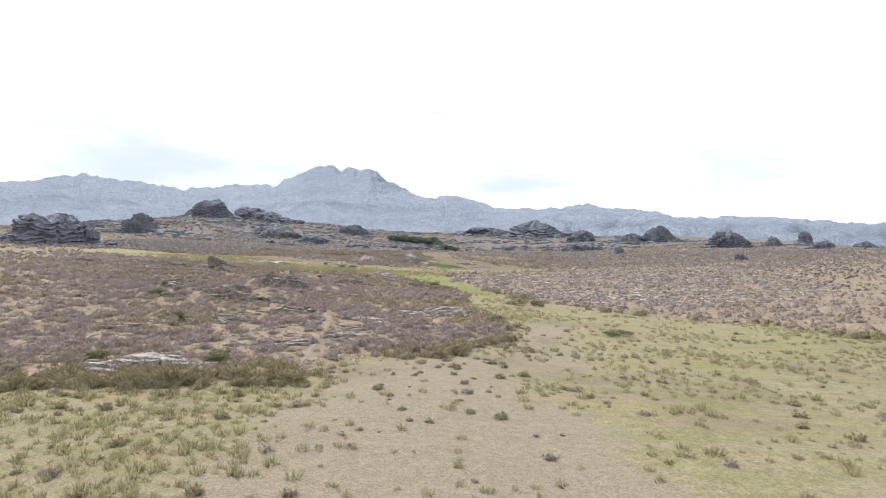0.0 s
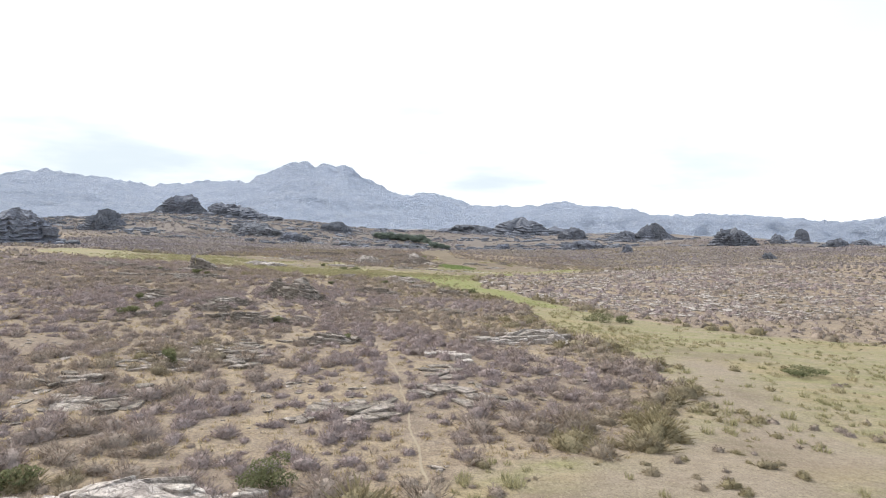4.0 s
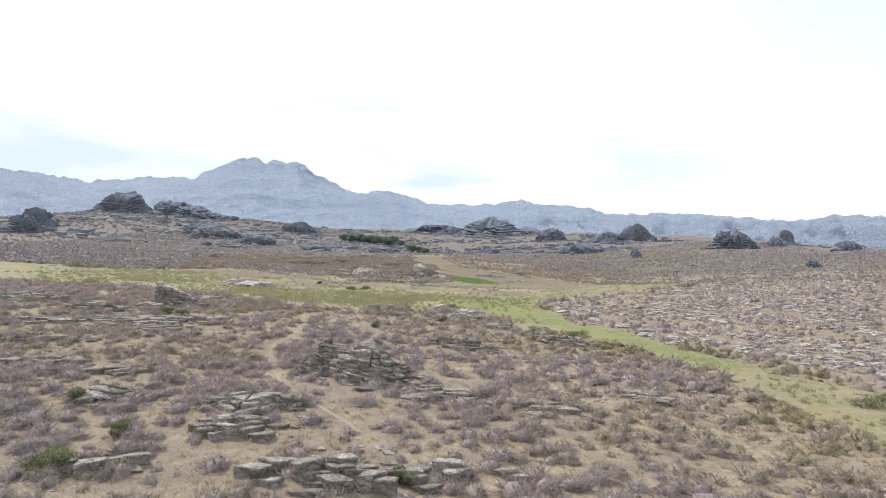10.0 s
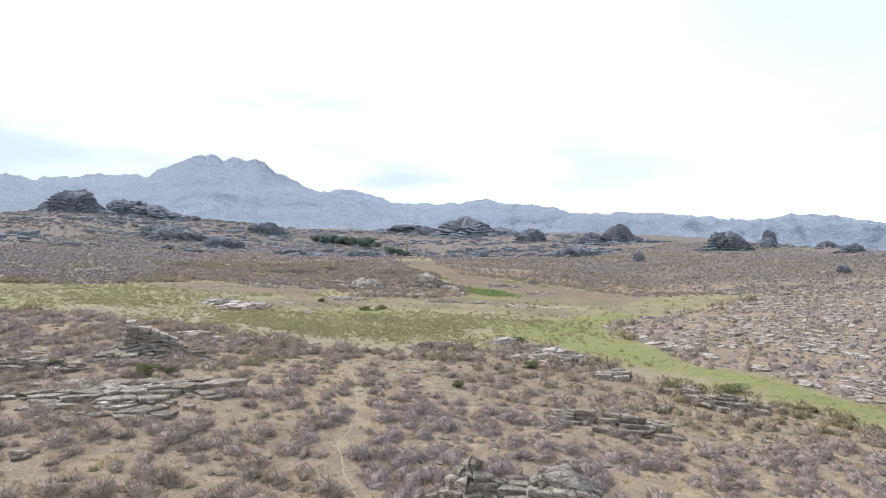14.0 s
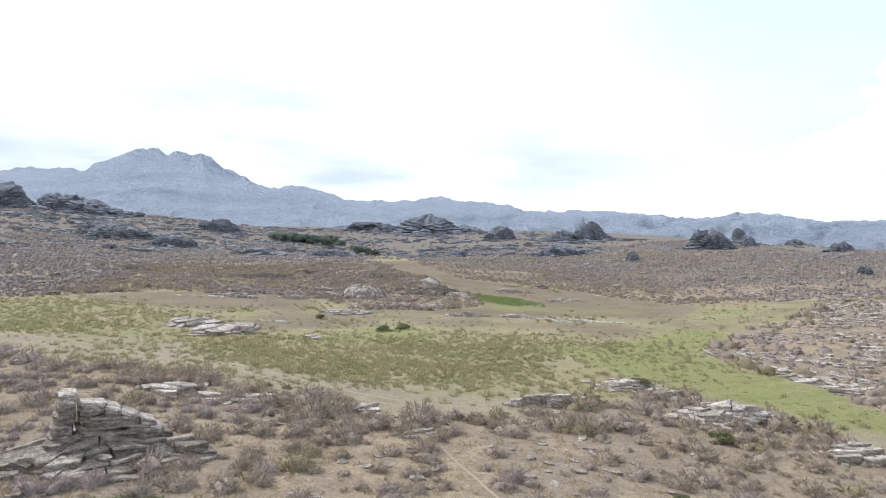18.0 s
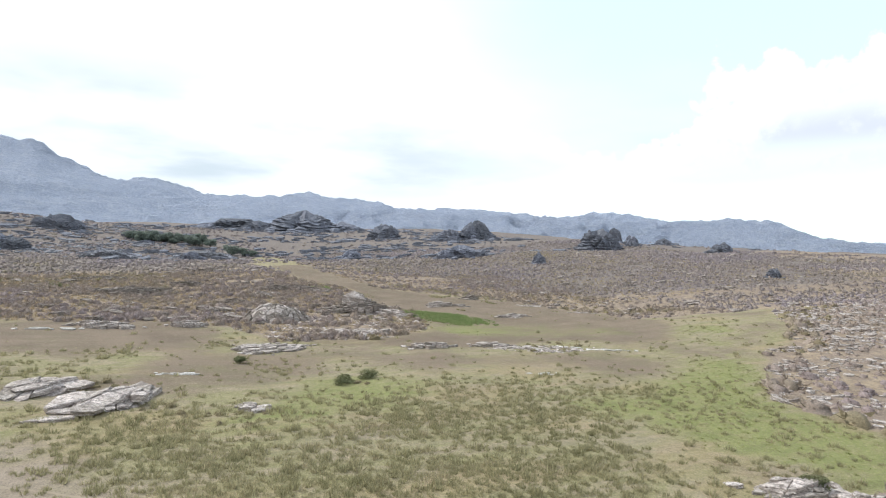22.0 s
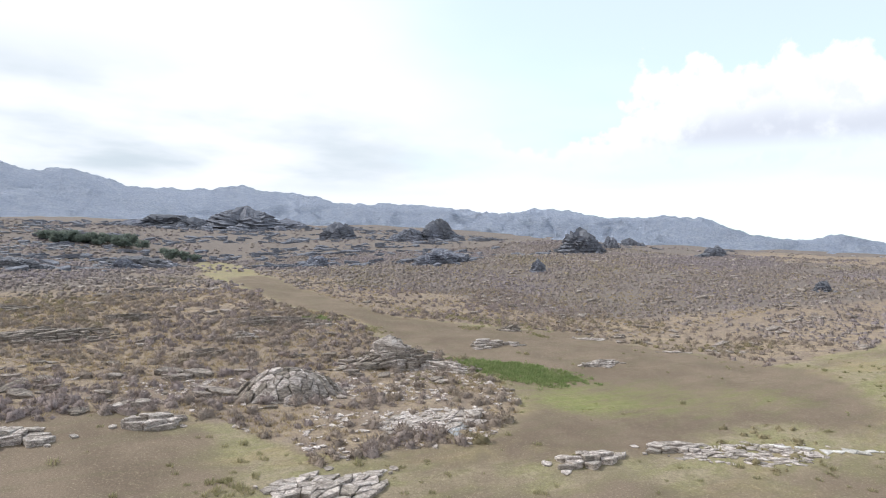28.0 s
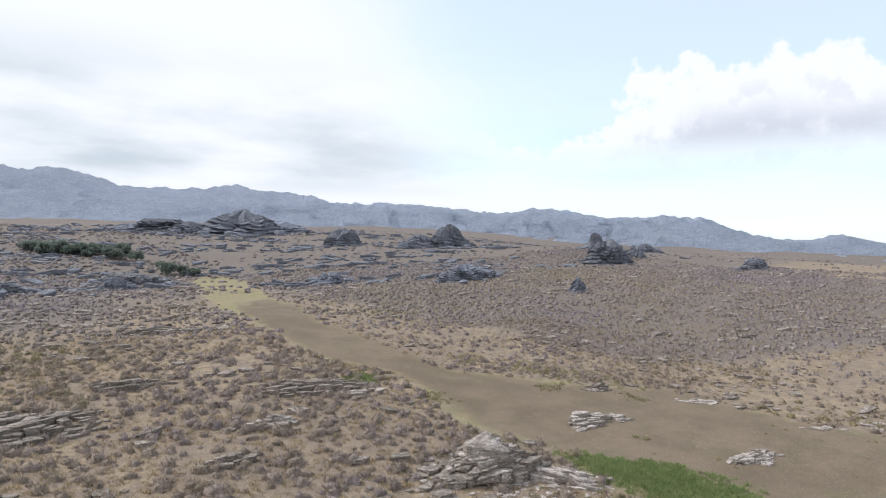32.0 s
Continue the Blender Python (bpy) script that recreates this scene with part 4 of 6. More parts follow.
tor(-109, 172, 22, 8.5, 9, HAZY_DARK_ROCK, 25, "large dark layered rock block beside the meadow", ((0, 0, 0.8, 1.0, 4), (0.25, 0, 0.6, 0.8, 3), (-0.32, 0, 0.5, 0.45, 1.5)))
tor(-150, 300, 16, 6, 6, HAZY_DARK_ROCK, 0, "small dark tor on the western rise")
tor(-168, 345, 18, 8, 6, HAZY_DARK_ROCK, 20, "small dark tor on the western rise")
tor(-205, 330, 30, 6, 8, HAZY_DARK_ROCK, 0, "low dark rocks on the western rise")
tor(-170, 452, 32, 13, 9, HAZY_DARK_ROCK, 0, "dark rock crown on the western hill", ((0, 0, 0.8, 1.0, 4.0), (-0.35, 0, 0.6, 0.7, 1.3), (0.3, 0, 0.5, 0.6, 1.5)))
tor(-133, 455, 42, 9, 10, HAZY_DARK_ROCK, -10, "long dark leaning rock slab on the western hill", ((-0.22, 0, 0.6, 1.0, 3.0), (0.05, 0, 0.7, 0.8, 2.2), (0.3, 0, 0.6, 0.5, 1.6)))
tor(-70, 330, 18, 5, 7, HAZY_DARK_ROCK, 0, "dark rocks on the flank of the western hill")
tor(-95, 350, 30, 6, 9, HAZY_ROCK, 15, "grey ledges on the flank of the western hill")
tor(-60, 420, 20, 6, 6, HAZY_DARK_ROCK, 0, "small dark tor on the shoulder of the hill")
tor(-18, 308, 8, 2.6, 6, HAZY_DARK_ROCK, 0, "dark low rock beside the dry channel")
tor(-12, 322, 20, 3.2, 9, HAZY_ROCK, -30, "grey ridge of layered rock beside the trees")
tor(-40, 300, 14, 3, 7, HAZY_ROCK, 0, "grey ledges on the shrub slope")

# ---- outcrops, from the first meadow on along the way ----
outcrop(-16.2, 35.2, 2.6, 1.3, 0.9, 22, 0.95, PALE_ROCK, 8, 10, "pale cracked blocks of rock above a belt of brown shrubs", 2.6)
outcrop(-19.0, 34.5, 1.3, 0.8, 0.4, 9, 0.8, PALE_ROCK, 0)
outcrop(-11.5, 45.5, 2.4, 1.6, 0.14, 14, 1.0, ROCK, 30, 3, "flat grey bedrock plates flush with the ground", thick=0.1)
outcrop(-7, 48.5, 2.4, 1.4, 0.14, 14, 0.95, ROCK, -30, 3, "flat grey bedrock plates flush with the ground", thick=0.1)
outcrop(-7.3, 53.2, 0.9, 2.2, 0.14, 12, 0.8, ROCK, 0, 3, "flat grey bedrock plates flush with the ground", thick=0.1)
outcrop(-6.6, 57.6, 1.7, 0.8, 0.3, 8, 0.85, PALE_ROCK, -35, 4, "pale flat slabs lying in a row")
outcrop(-0.4, 66.8, 4.0, 1.6, 0.8, 24, 1.35, PALE_ROCK, 18, 12, "pale outcrop of big blocks at the meadow edge", 2.2)
outcrop(-3.4, 64.8, 1.8, 0.6, 0.3, 10, 0.8, PALE_ROCK, -10)
outcrop(1.9, 65.9, 1.0, 0.8, 0.75, 5, 1.4, PALE_ROCK, 10, 8, "big pale block beside the layered outcrop", 3.5)
outcrop(-15, 62, 2.4, 0.9, 0.6, 16, 0.8, ROCK, 8)
outcrop(-22.5, 46.5, 2.6, 1.8, 0.14, 15, 1.1, ROCK, 0, 3, "flat grey bedrock plates flush with the ground", thick=0.1)
outcrop(-25.5, 49.5, 2.0, 1.3, 0.3, 10, 0.9, ROCK, 10)
outcrop(-22.9, 56.8, 2.7, 4.4, 0.12, 26, 0.72, ROCK, 0, 4, "flat cracked grey bedrock plates with dry grass in the joints", thick=0.08)
outcrop(-19.6, 57.2, 1.2, 4.6, 0.22, 22, 0.72, ROCK, 14, 4, "flat cracked grey bedrock plates with dry grass in the joints", thick=0.12)
outcrop(-23, 70, 3.0, 1.0, 0.5, 14, 0.8, ROCK, 0)
outcrop(-27, 78, 2.4, 1.4, 0.6, 14, 0.8, ROCK, 0)
outcrop(-23.9, 86.6, 2.0, 2.3, 2.0, 34, 0.7, ROCK, 20, 20, "grey domed outcrop of steeply stacked lichened slabs", 1.2)
outcrop(-20.9, 85.2, 2.7, 2.5, 2.3, 46, 0.75, ROCK, -30, 16, "grey domed outcrop of tight cracked slabs with a smooth cap", 1.3, cap=0.7)
outcrop(-16.2, 81.2, 2.2, 1.2, 0.3, 12, 0.8, ROCK, -20)
outcrop(-19.4, 81.4, 2.6, 1.2, 0.16, 14, 1.2, ROCK, -15, 4, "smooth shield of bedrock at the foot of the dome", thick=0.08)
outcrop(-34, 79, 1.9, 1.1, 0.7, 12, 0.9, ROCK, -10, cap=0.7)
outcrop(-31, 71, 1.4, 0.6, 0.4, 8, 0.9, ROCK, 6)
outcrop(-27, 74.8, 1.6, 1.4, 0.45, 13, 0.7, ROCK, 0)
outcrop(-21, 69, 2.4, 0.9, 0.5, 15, 0.85, ROCK, 0)
outcrop(-17.6, 70, 2.0, 0.8, 0.5, 12, 0.85, ROCK, -10)
outcrop(-12.8, 79, 2.4, 1.1, 0.25, 14, 0.8, ROCK, -30, 4)
outcrop(-5, 82, 2.2, 1.2, 0.2, 14, 0.75, ROCK, -40, 4, "flat grey bedrock plates on the hillside")
outcrop(-36, 84, 2.4, 0.8, 0.3, 10, 0.8, ROCK, 0)
outcrop(-44, 92, 4.0, 1.0, 0.35, 16, 0.85, ROCK, 4)
outcrop(-40, 86, 3.0, 1.0, 0.3, 12, 0.85, ROCK, 0)
outcrop(-54, 112, 5.5, 1.2, 0.8, 22, 1.1, ROCK, 0, 5, "long low ledge of dark grey slabs")
outcrop(-62, 108, 4.0, 1.2, 0.5, 14, 1.1, ROCK, 0)
outcrop(-14, 97, 3.2, 1.6, 0.45, 22, 0.85, ROCK, -30)
outcrop(-4.4, 101, 3.0, 1.6, 0.5, 22, 0.85, ROCK, -35)
outcrop(-8, 108, 1.7, 1.0, 0.4, 9, 0.85, PALE_ROCK, 0)
outcrop(-10, 114.3, 3.0, 1.8, 0.95, 32, 0.85, PALE_ROCK, -10, 8, "pale domed outcrop of cracked slabs by the green meadow")
outcrop(-12.4, 121.2, 2.2, 1.2, 0.6, 18, 0.8, PALE_ROCK, -10)
outcrop(-10.6, 119.4, 1.1, 1.2, 0.4, 9, 0.7, PALE_ROCK, 0)
outcrop(-19.4, 117, 2.4, 1.0, 0.45, 18, 0.7, PALE_ROCK, 0)
outcrop(-42, 148, 2.5, 1.5, 0.6, 14, 2.0, PALE_ROCK, 38, -9, "pale outcrop of big flat slabs in the meadow", 2.6)
outcrop(-38.2, 144.4, 3.2, 1.7, 0.7, 16, 2.2, PALE_ROCK, 42, -9, "pale outcrop of big flat slabs in the meadow", 2.6)
outcrop(-31, 141.4, 0.9, 0.9, 0.25, 7, 0.6, PALE_ROCK, 0)
outcrop(-34, 151.4, 1.5, 0.25, 0.05, 6, 0.34, WHITE_ROCK, -10, 2, "thin line of white stones in the grass", thick=0.1)
outcrop(-39.5, 174.3, 3.2, 1.6, 0.4, 20, 1.0, PALE_ROCK, -10, 4, "pale flat slabs on the bare western flat")
outcrop(-43, 172.5, 2.5, 0.6, 0.1, 9, 0.8, WHITE_ROCK, 0, 2, "flat white stones on bare soil", thick=0.1)
outcrop(-31.2, 174, 1.7, 1.5, 0.5, 18, 0.8, PALE_ROCK, 0)
outcrop(-32, 178.3, 1.3, 0.8, 0.3, 8, 0.7, PALE_ROCK, 0)
outcrop(-26, 161, 3.6, 1.9, 0.3, 40, 0.65, PALE_ROCK, 15, 5, "pale cracked rock shield in bare soil")
outcrop(-11, 158, 2.4, 1.1, 0.35, 16, 0.75, PALE_ROCK, 0)
outcrop(-1.2, 154.2, 4.6, 1.8, 0.08, 40, 0.5, PALE_ROCK, -28, 4, "low broken pale slabs in shrubs at the channel's edge", thick=0.06)
outcrop(-5, 157.2, 2.2, 0.9, 0.3, 13, 0.7, PALE_ROCK, -20)
outcrop(3.6, 152.2, 3.6, 0.4, 0.08, 16, 0.6, WHITE_ROCK, -42, 2, "white bare rock strip along the grass", thick=0.1)
outcrop(-15.5, 168.2, 4.6, 2.2, 0.14, 44, 0.6, PALE_ROCK, 8, 4, "pale broken slabs round a small pool", thick=0.14)
outcrop(-11.8, 168, 2.6, 0.7, 0.3, 14, 0.7, PALE_ROCK, 50, 4, "pale broken slabs round a small pool")
outcrop(-7.6, 145.2, 1.2, 0.4, 0.05, 8, 0.4, WHITE_ROCK, -15, 2, "thin flat white stones in the grass", thick=0.1)
outcrop(11.4, 177.6, 2.4, 1.1, 0.6, 16, 0.75, PALE_ROCK, -10, 8, "small pale rock island in the dry channel")
outcrop(6.9, 189.6, 3.2, 1.3, 0.45, 20, 0.95, PALE_ROCK, -5, 6, "pale flat rock island in the dry channel")
outcrop(24.6, 178.9, 1.8, 0.5, 0.12, 8, 0.8, PALE_ROCK, -40, 3, "flat pale slabs at the channel's edge", thick=0.12)
outcrop(30.5, 176.2, 2.4, 0.9, 0.14, 12, 0.8, PALE_ROCK, -40, 4, "low pale ledge at the foot of the shrub slope", thick=0.12)
outcrop(23.5, 190.2, 2.2, 0.8, 0.1, 10, 0.7, PALE_ROCK, -35, 3, "low pale ledge at the foot of the shrub slope", thick=0.1)
outcrop(16, 197.4, 1.7, 0.9, 0.7, 10, 0.8, ROCK, 0)
outcrop(-21.2, 178.8, 4.1, 3.2, 1.75, 60, 0.72, PALE_ROCK, 0, 5, "domed grey outcrop of neatly cracked plates", 2.4, shell=True)
outcrop(-9.2, 184.9, 4.0, 2.8, 2.6, 60, 0.85, PALE_ROCK, -10, 12, "peaked outcrop of grey slabs with a pale top block", 1.15, cap=1.5)
outcrop(-4.8, 181.4, 3.2, 1.5, 0.7, 26, 0.95, PALE_ROCK, -45, 14, "low grey slabs trailing from the peaked outcrop")
outcrop(-19, 199, 1.7, 1.0, 0.8, 11, 0.95, PALE_ROCK, 0, 12)
outcrop(-24, 193, 1.7, 0.7, 0.4, 9, 0.9, ROCK, 0)
outcrop(-36, 205, 5.0, 3.4, 0.5, 36, 1.0, ROCK, 10, 5, "field of grey bedrock plates on the slope")
outcrop(-13, 207, 5.0, 2.2, 0.5, 30, 0.95, ROCK, -8, 8, "grey bedrock ledges round a green hollow")
outcrop(-9, 203.5, 2.6, 1.0, 0.35, 14, 0.9, PALE_ROCK, 0)
outcrop(-28, 214, 4.0, 1.4, 0.5, 20, 1.0, ROCK, 0)
outcrop(-42, 225, 5.0, 2.0, 0.6, 22, 1.2, ROCK, 5)
outcrop(-20, 240, 5.0, 2.0, 0.6, 22, 1.2, ROCK, 0)
outcrop(-60, 215, 6.0, 2.0, 0.7, 24, 1.3, ROCK, 0)
outcrop(-31, 117, 2.0, 0.7, 0.2, 10, 0.7, PALE_ROCK, -20)
outcrop(-35.5, 119.5, 2.0, 0.7, 0.2, 10, 0.7, PALE_ROCK, 0)
outcrop(-39.2, 121.4, 2.2, 1.2, 0.3, 14, 0.8, PALE_ROCK, -20)
outcrop(-28.5, 112.5, 1.0, 0.5, 0.2, 7, 0.5, PALE_ROCK, 0)
# the tower-like block at the hill's crest: a split pillar and an overhanging bedded mass with pale tops, on a heap of slabs
block = outcrop(-40.7, 111.2, 3.3, 2.6, 0.9, 26, 0.9, ROCK, 14, 5, "tall split grey rock block with pale tops on the hill's crest", 2.2)
TRNG = np.random.default_rng(66)


def bed_of(wide, deep, low, high, px, py, mat, name="slab", tilt=0.0):
    """One bed of the block: a cracked slab with an uneven outline, between two heights."""
    t = np.arange(9) * 2 * np.pi / 9 + TRNG.uniform(-0.2, 0.2, 9)
    ring = np.stack([np.sign(np.cos(t)) * np.abs(np.cos(t)) ** 0.6 * wide / 2, np.sign(np.sin(t)) * np.abs(np.sin(t)) ** 0.6 * deep / 2], 1) * TRNG.uniform(0.93, 1.05, (9, 1))
    v, f = prism(ring, low, high + ring @ (TRNG.uniform(-0.05, 0.05, 2) - np.array([tilt, 0])), TRNG, 0.0, 0.07)
    part(name, mesh_from(name, v, f, mat), block, pose(px, py, 0))


for k in range(7):
    bed_of(0.9 - 0.04 * k, 1.3, 0.36 * k - 0.1, 0.36 * k + 0.27, -1.3 + 0.06 * k, 0.0, ROCK if k < 6 else PALE_ROCK)
# the wedge beside it: its beds run out to an overhang and step down towards the east
for k, (left, right) in enumerate(((-0.82, 1.5), (-0.8, 1.85), (-0.78, 2.35), (-0.75, 2.1), (-0.72, 1.5), (-0.68, 0.9), (-0.64, 0.35))):
    split = TRNG.uniform(0.4, 0.65) if k % 2 else 1.0
    cut, tall = left + (right - left) * split, 0.33 * k - 0.05 * k
    bed_of(cut - left, 1.9 - 0.1 * k, tall - 0.1, tall + 0.28, (left + cut) / 2, 0.15, ROCK if k < 6 else PALE_ROCK, tilt=0.1)
    if split < 1:
        bed_of(right - cut - 0.05, 1.8 - 0.1 * k, tall - 0.15, tall + 0.18, (right + cut) / 2, 0.15, ROCK, tilt=0.16)
    if k in (2, 3, 4, 5):
        bed_of(0.62, 1.3, tall + 0.12, tall + 0.34, right - 0.42, 0.1, PALE_ROCK, "cap_block", tilt=0.3)
bed_of(1.7, 1.2, -0.3, 1.5, 0.2, 0.3, ROCK, "core_block", tilt=0.3)
outcrop(-38.5, 110.8, 1.6, 1.0, 0.5, 10, 0.9, ROCK, 0, cap=0.7)
outcrop(-39.5, 101.5, 4.6, 3.0, 0.22, 40, 1.0, ROCK, 0, 3, "flat grey bedrock steps with dry grass between")
outcrop(-45.5, 106.5, 3.0, 1.4, 0.45, 20, 1.0, ROCK, 0, 4, "flat grey bedrock steps with dry grass between")
outcrop(-38, 96.8, 2.6, 1.0, 0.2, 14, 1.0, ROCK, 0, 3, "flat grey bedrock steps with dry grass between")
outcrop(-47, 99.5, 2.6, 1.2, 0.3, 14, 1.0, ROCK, 0, 3, "flat grey bedrock steps with dry grass between")

# rows of long slabs that step up towards the block
steps = thing("rock_steps", -37.8, 100, "rows of long grey slabs stepping up the shrub slope", "rock outcrop")
for py, start, end in ((-2.0, -2.0, 1.9), (-1.3, -2.1, 1.7), (0.1, -0.4, 1.8), (0.8, -0.5, 1.6), (2.0, -1.2, 0.6), (3.0, -0.6, 1.2)):
    px = start
    while px < end:
        long = TRNG.uniform(0.7, 1.35)
        up = float(ground_z(-37.8 + px, 100 + py) - ground_z(-37.8, 100))
        part("slab", slab_mesh(PALE_ROCK if TRNG.uniform() < 0.5 else ROCK, int(TRNG.integers(12))), steps, pose(px + long / 2, py + TRNG.uniform(-0.1, 0.1), up + 0.08, TRNG.uniform(-4, 4), TRNG.uniform(-4, 4), TRNG.uniform(-6, 6)) @ Matrix.Diagonal((long * 0.56, 0.36, 0.2, 1)))
        px += long + 0.05

# ---- the stony slope east of the green meadow ----
SCREE = [(4, 107), (2.5, 114), (2.8, 122), (3.4, 130), (15, 139), (32, 149.5), (50, 161), (75, 168), (90, 130), (60, 100), (38, 92), (22, 90), (10, 97)]


def join_slabs(name, mat, pts, sizes, parent, flatness=0.3, aim=None):
    rng = np.random.default_rng(77)
    V, F, base = [], [], 0
    for (x, y), sz in zip(pts, sizes):
        v, f = CHIPS[int(rng.integers(12))]
        a, t1, t2 = rng.uniform(0, 6.28) if aim is None else rng.normal(aim, 0.55), rng.uniform(-0.2, 0.2), rng.uniform(-0.2, 0.2)
        p = v * np.array([sz * rng.uniform(0.9, 1.7 if aim is None else 2.1), sz, sz * flatness])
        q = np.stack([p[:, 0] * np.cos(a) - p[:, 1] * np.sin(a), p[:, 0] * np.sin(a) + p[:, 1] * np.cos(a), p[:, 2]], 1)
        q[:, 2] += q[:, 0] * t1 + q[:, 1] * t2
        V.append(q + np.array([x, y, float(ground_z(x, y)) + sz * flatness * 0.25]))
        F.append(f + base)
        base += len(v)
    return mesh_from(name, np.concatenate(V), np.concatenate(F), mat)


def build_scree():
    rng = np.random.default_rng(5)
    ob = tagged(new("stony_slope"), "stony slope strewn with pale grey slabs and dry shrubs", "stony slope")
    x, y = rng.uniform(2, 75, 15000), rng.uniform(88, 166, 15000)
    u, v = 0.83 * x - 0.56 * y, 0.56 * x + 0.83 * y
    keep = (inside(x, y, SCREE) | inside(x + 3, y - 3, SCREE)) & (zones(x, y)[0] > 0.5) & (vnoise(u / 6, v / 2.6, 61) > 0.41)
    x, y = x[keep], y[keep]
    order = np.argsort(np.hypot(x + 8, (y - 112) * 0.8))
    x, y = x[order], y[order]
    size = 0.16 + 0.68 * rng.uniform(0, 1, len(x)) ** 2.2
    for i in range(280):
        th = size[i] * 0.3
        m = pose(x[i], y[i], float(ground_z(x[i], y[i])) + th * 0.25, rng.uniform(-10, 10), rng.uniform(-10, 10), rng.normal(-34, 20)) @ Matrix.Diagonal((size[i] * rng.uniform(0.9, 2.6), size[i], th, 1))
        part("slab", slab_mesh(PALE_ROCK, int(rng.integers(12))), ob, m)
    rest = part("slab_litter", join_slabs("slab_litter", PALE_ROCK, list(zip(x[280:], y[280:])), size[280:], ob, 0.3, -0.6), ob)
    tagged(rest, "pale grey slabs lying over the slope", kind="stuff")


build_scree()


def build_loose(name, label, count, box, mat, seed, lo, hi, test, aim=None, flat=0.3, near=None):
    """Stones strewn over a box; near: the place round which they are pieces of their own."""
    rng = np.random.default_rng(seed)
    x, y = rng.uniform(box[0], box[1], count), rng.uniform(box[2], box[3], count)
    keep = test(x, y)
    x, y = x[keep], y[keep]
    size = lo + (hi - lo) * rng.uniform(0, 1, len(x)) ** 2
    if near is None:
        tagged(new(name, join_slabs(name, mat, list(zip(x, y)), size, None, flat, aim)), label, "loose stones", kind="stuff")
        return
    order = np.argsort(np.hypot((x - near[0]) * near[2], y - near[1]))
    x, y, size = x[order], y[order], size[order]
    ob = tagged(new(name), label, "stone field")
    for i in range(290):
        th = size[i] * flat
        turn = rng.uniform(0, 360) if aim is None else math.degrees(rng.normal(aim, 0.35))
        m = pose(x[i], y[i], float(ground_z(x[i], y[i])) + th * 0.25, rng.uniform(-10, 10), rng.uniform(-10, 10), turn) @ Matrix.Diagonal((size[i] * rng.uniform(0.9, 1.8), size[i], th, 1))
        part("stone", slab_mesh(mat, int(rng.integers(12))), ob, m)
    rest = part("stone_litter", join_slabs("stone_litter", mat, list(zip(x[290:], y[290:])), size[290:], None, flat, aim), ob)
    tagged(rest, "smaller and farther stones of the same field", kind="stuff")


build_loose("stone_field", "grey flat stones scattered between the shrubs", 9000, (-75, 12, 28, 128), ROCK, 11, 0.1, 0.6, lambda x, y: (zones(x, y)[0] > 0.5) & (vnoise(x / 5, y / 4, 63) > 0.6), None, 0.16, (-24, 80, 2.0))
build_loose("stone_rubble", "pale broken stones strewn between the northern outcrops", 2600, (-32, -4, 163, 184), PALE_ROCK, 14, 0.1, 0.5, lambda x, y: (zones(x, y)[0] > 0.5) & (vnoise(x / 4, y / 3, 69) > 0.45), None, 0.25)
build_loose("ledge_field", "grey ledge stones on the far shrub slopes", 9000, (-110, 160, 165, 340), ROCK, 12, 0.4, 1.6, lambda x, y: (zones(x, y)[0] > 0.5) & (vnoise(x / 12, y / 4, 65) > 0.55), -0.15, 0.32, (-18, 185, 1.0))
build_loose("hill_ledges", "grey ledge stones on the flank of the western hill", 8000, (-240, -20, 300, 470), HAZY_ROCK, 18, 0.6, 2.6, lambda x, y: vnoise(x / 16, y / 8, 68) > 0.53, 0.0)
build_loose("hill_stones", "dark rocks scattered over the distant slopes", 8000, (-280, 360, 290, 640), HAZY_DARK_ROCK, 13, 0.8, 4.2, lambda x, y: vnoise(x / 30, y / 22, 67) + 0.12 * heath_shade_at(x, y) > 0.6, 0.0)


# ---- trails and pool ----
def ribbon(name, pts, width, label):
    pts = np.array(pts, float)
    t = np.linspace(0, len(pts) - 1, len(pts) * 14)
    c = np.stack([np.interp(t, np.arange(len(pts)), pts[:, k]) for k in (0, 1)], 1)
    for _ in range(12):
        c[1:-1] = (c[:-2] + 2 * c[1:-1] + c[2:]) / 4
    c += (np.stack([vnoise(c[:, 0] / 1.3, c[:, 1] / 1.3, 71), vnoise(c[:, 0] / 1.3, c[:, 1] / 1.3, 72)], 1) - 0.5) * 0.35
    d = np.gradient(c, axis=0)
    d /= np.linalg.norm(d, axis=1)[:, None]
    side = np.stack([-d[:, 1], d[:, 0]], 1) * (width * (0.6 + 0.6 * vnoise(t * 2, t * 0, 73)))[:, None]
    L, R = c + side, c - side
    rows = [np.concatenate([p, (ground_z(p[:, 0], p[:, 1]) + lift)[:, None]], 1) for p, lift in ((L, -0.06), (c, 0.055), (R, -0.06))]
    n = len(c)
    verts = np.stack(rows, 1).reshape(-1, 3)
    i = np.arange(n - 1)[:, None] * 3 + np.arange(2)[None, :]
    i = i.ravel()
    me = mesh_from(name, verts, np.stack([i, i + 1, i + 4, i + 3], 1), TRAIL, True)
    tagged(new(name, me), label, "footpath", kind="structure")


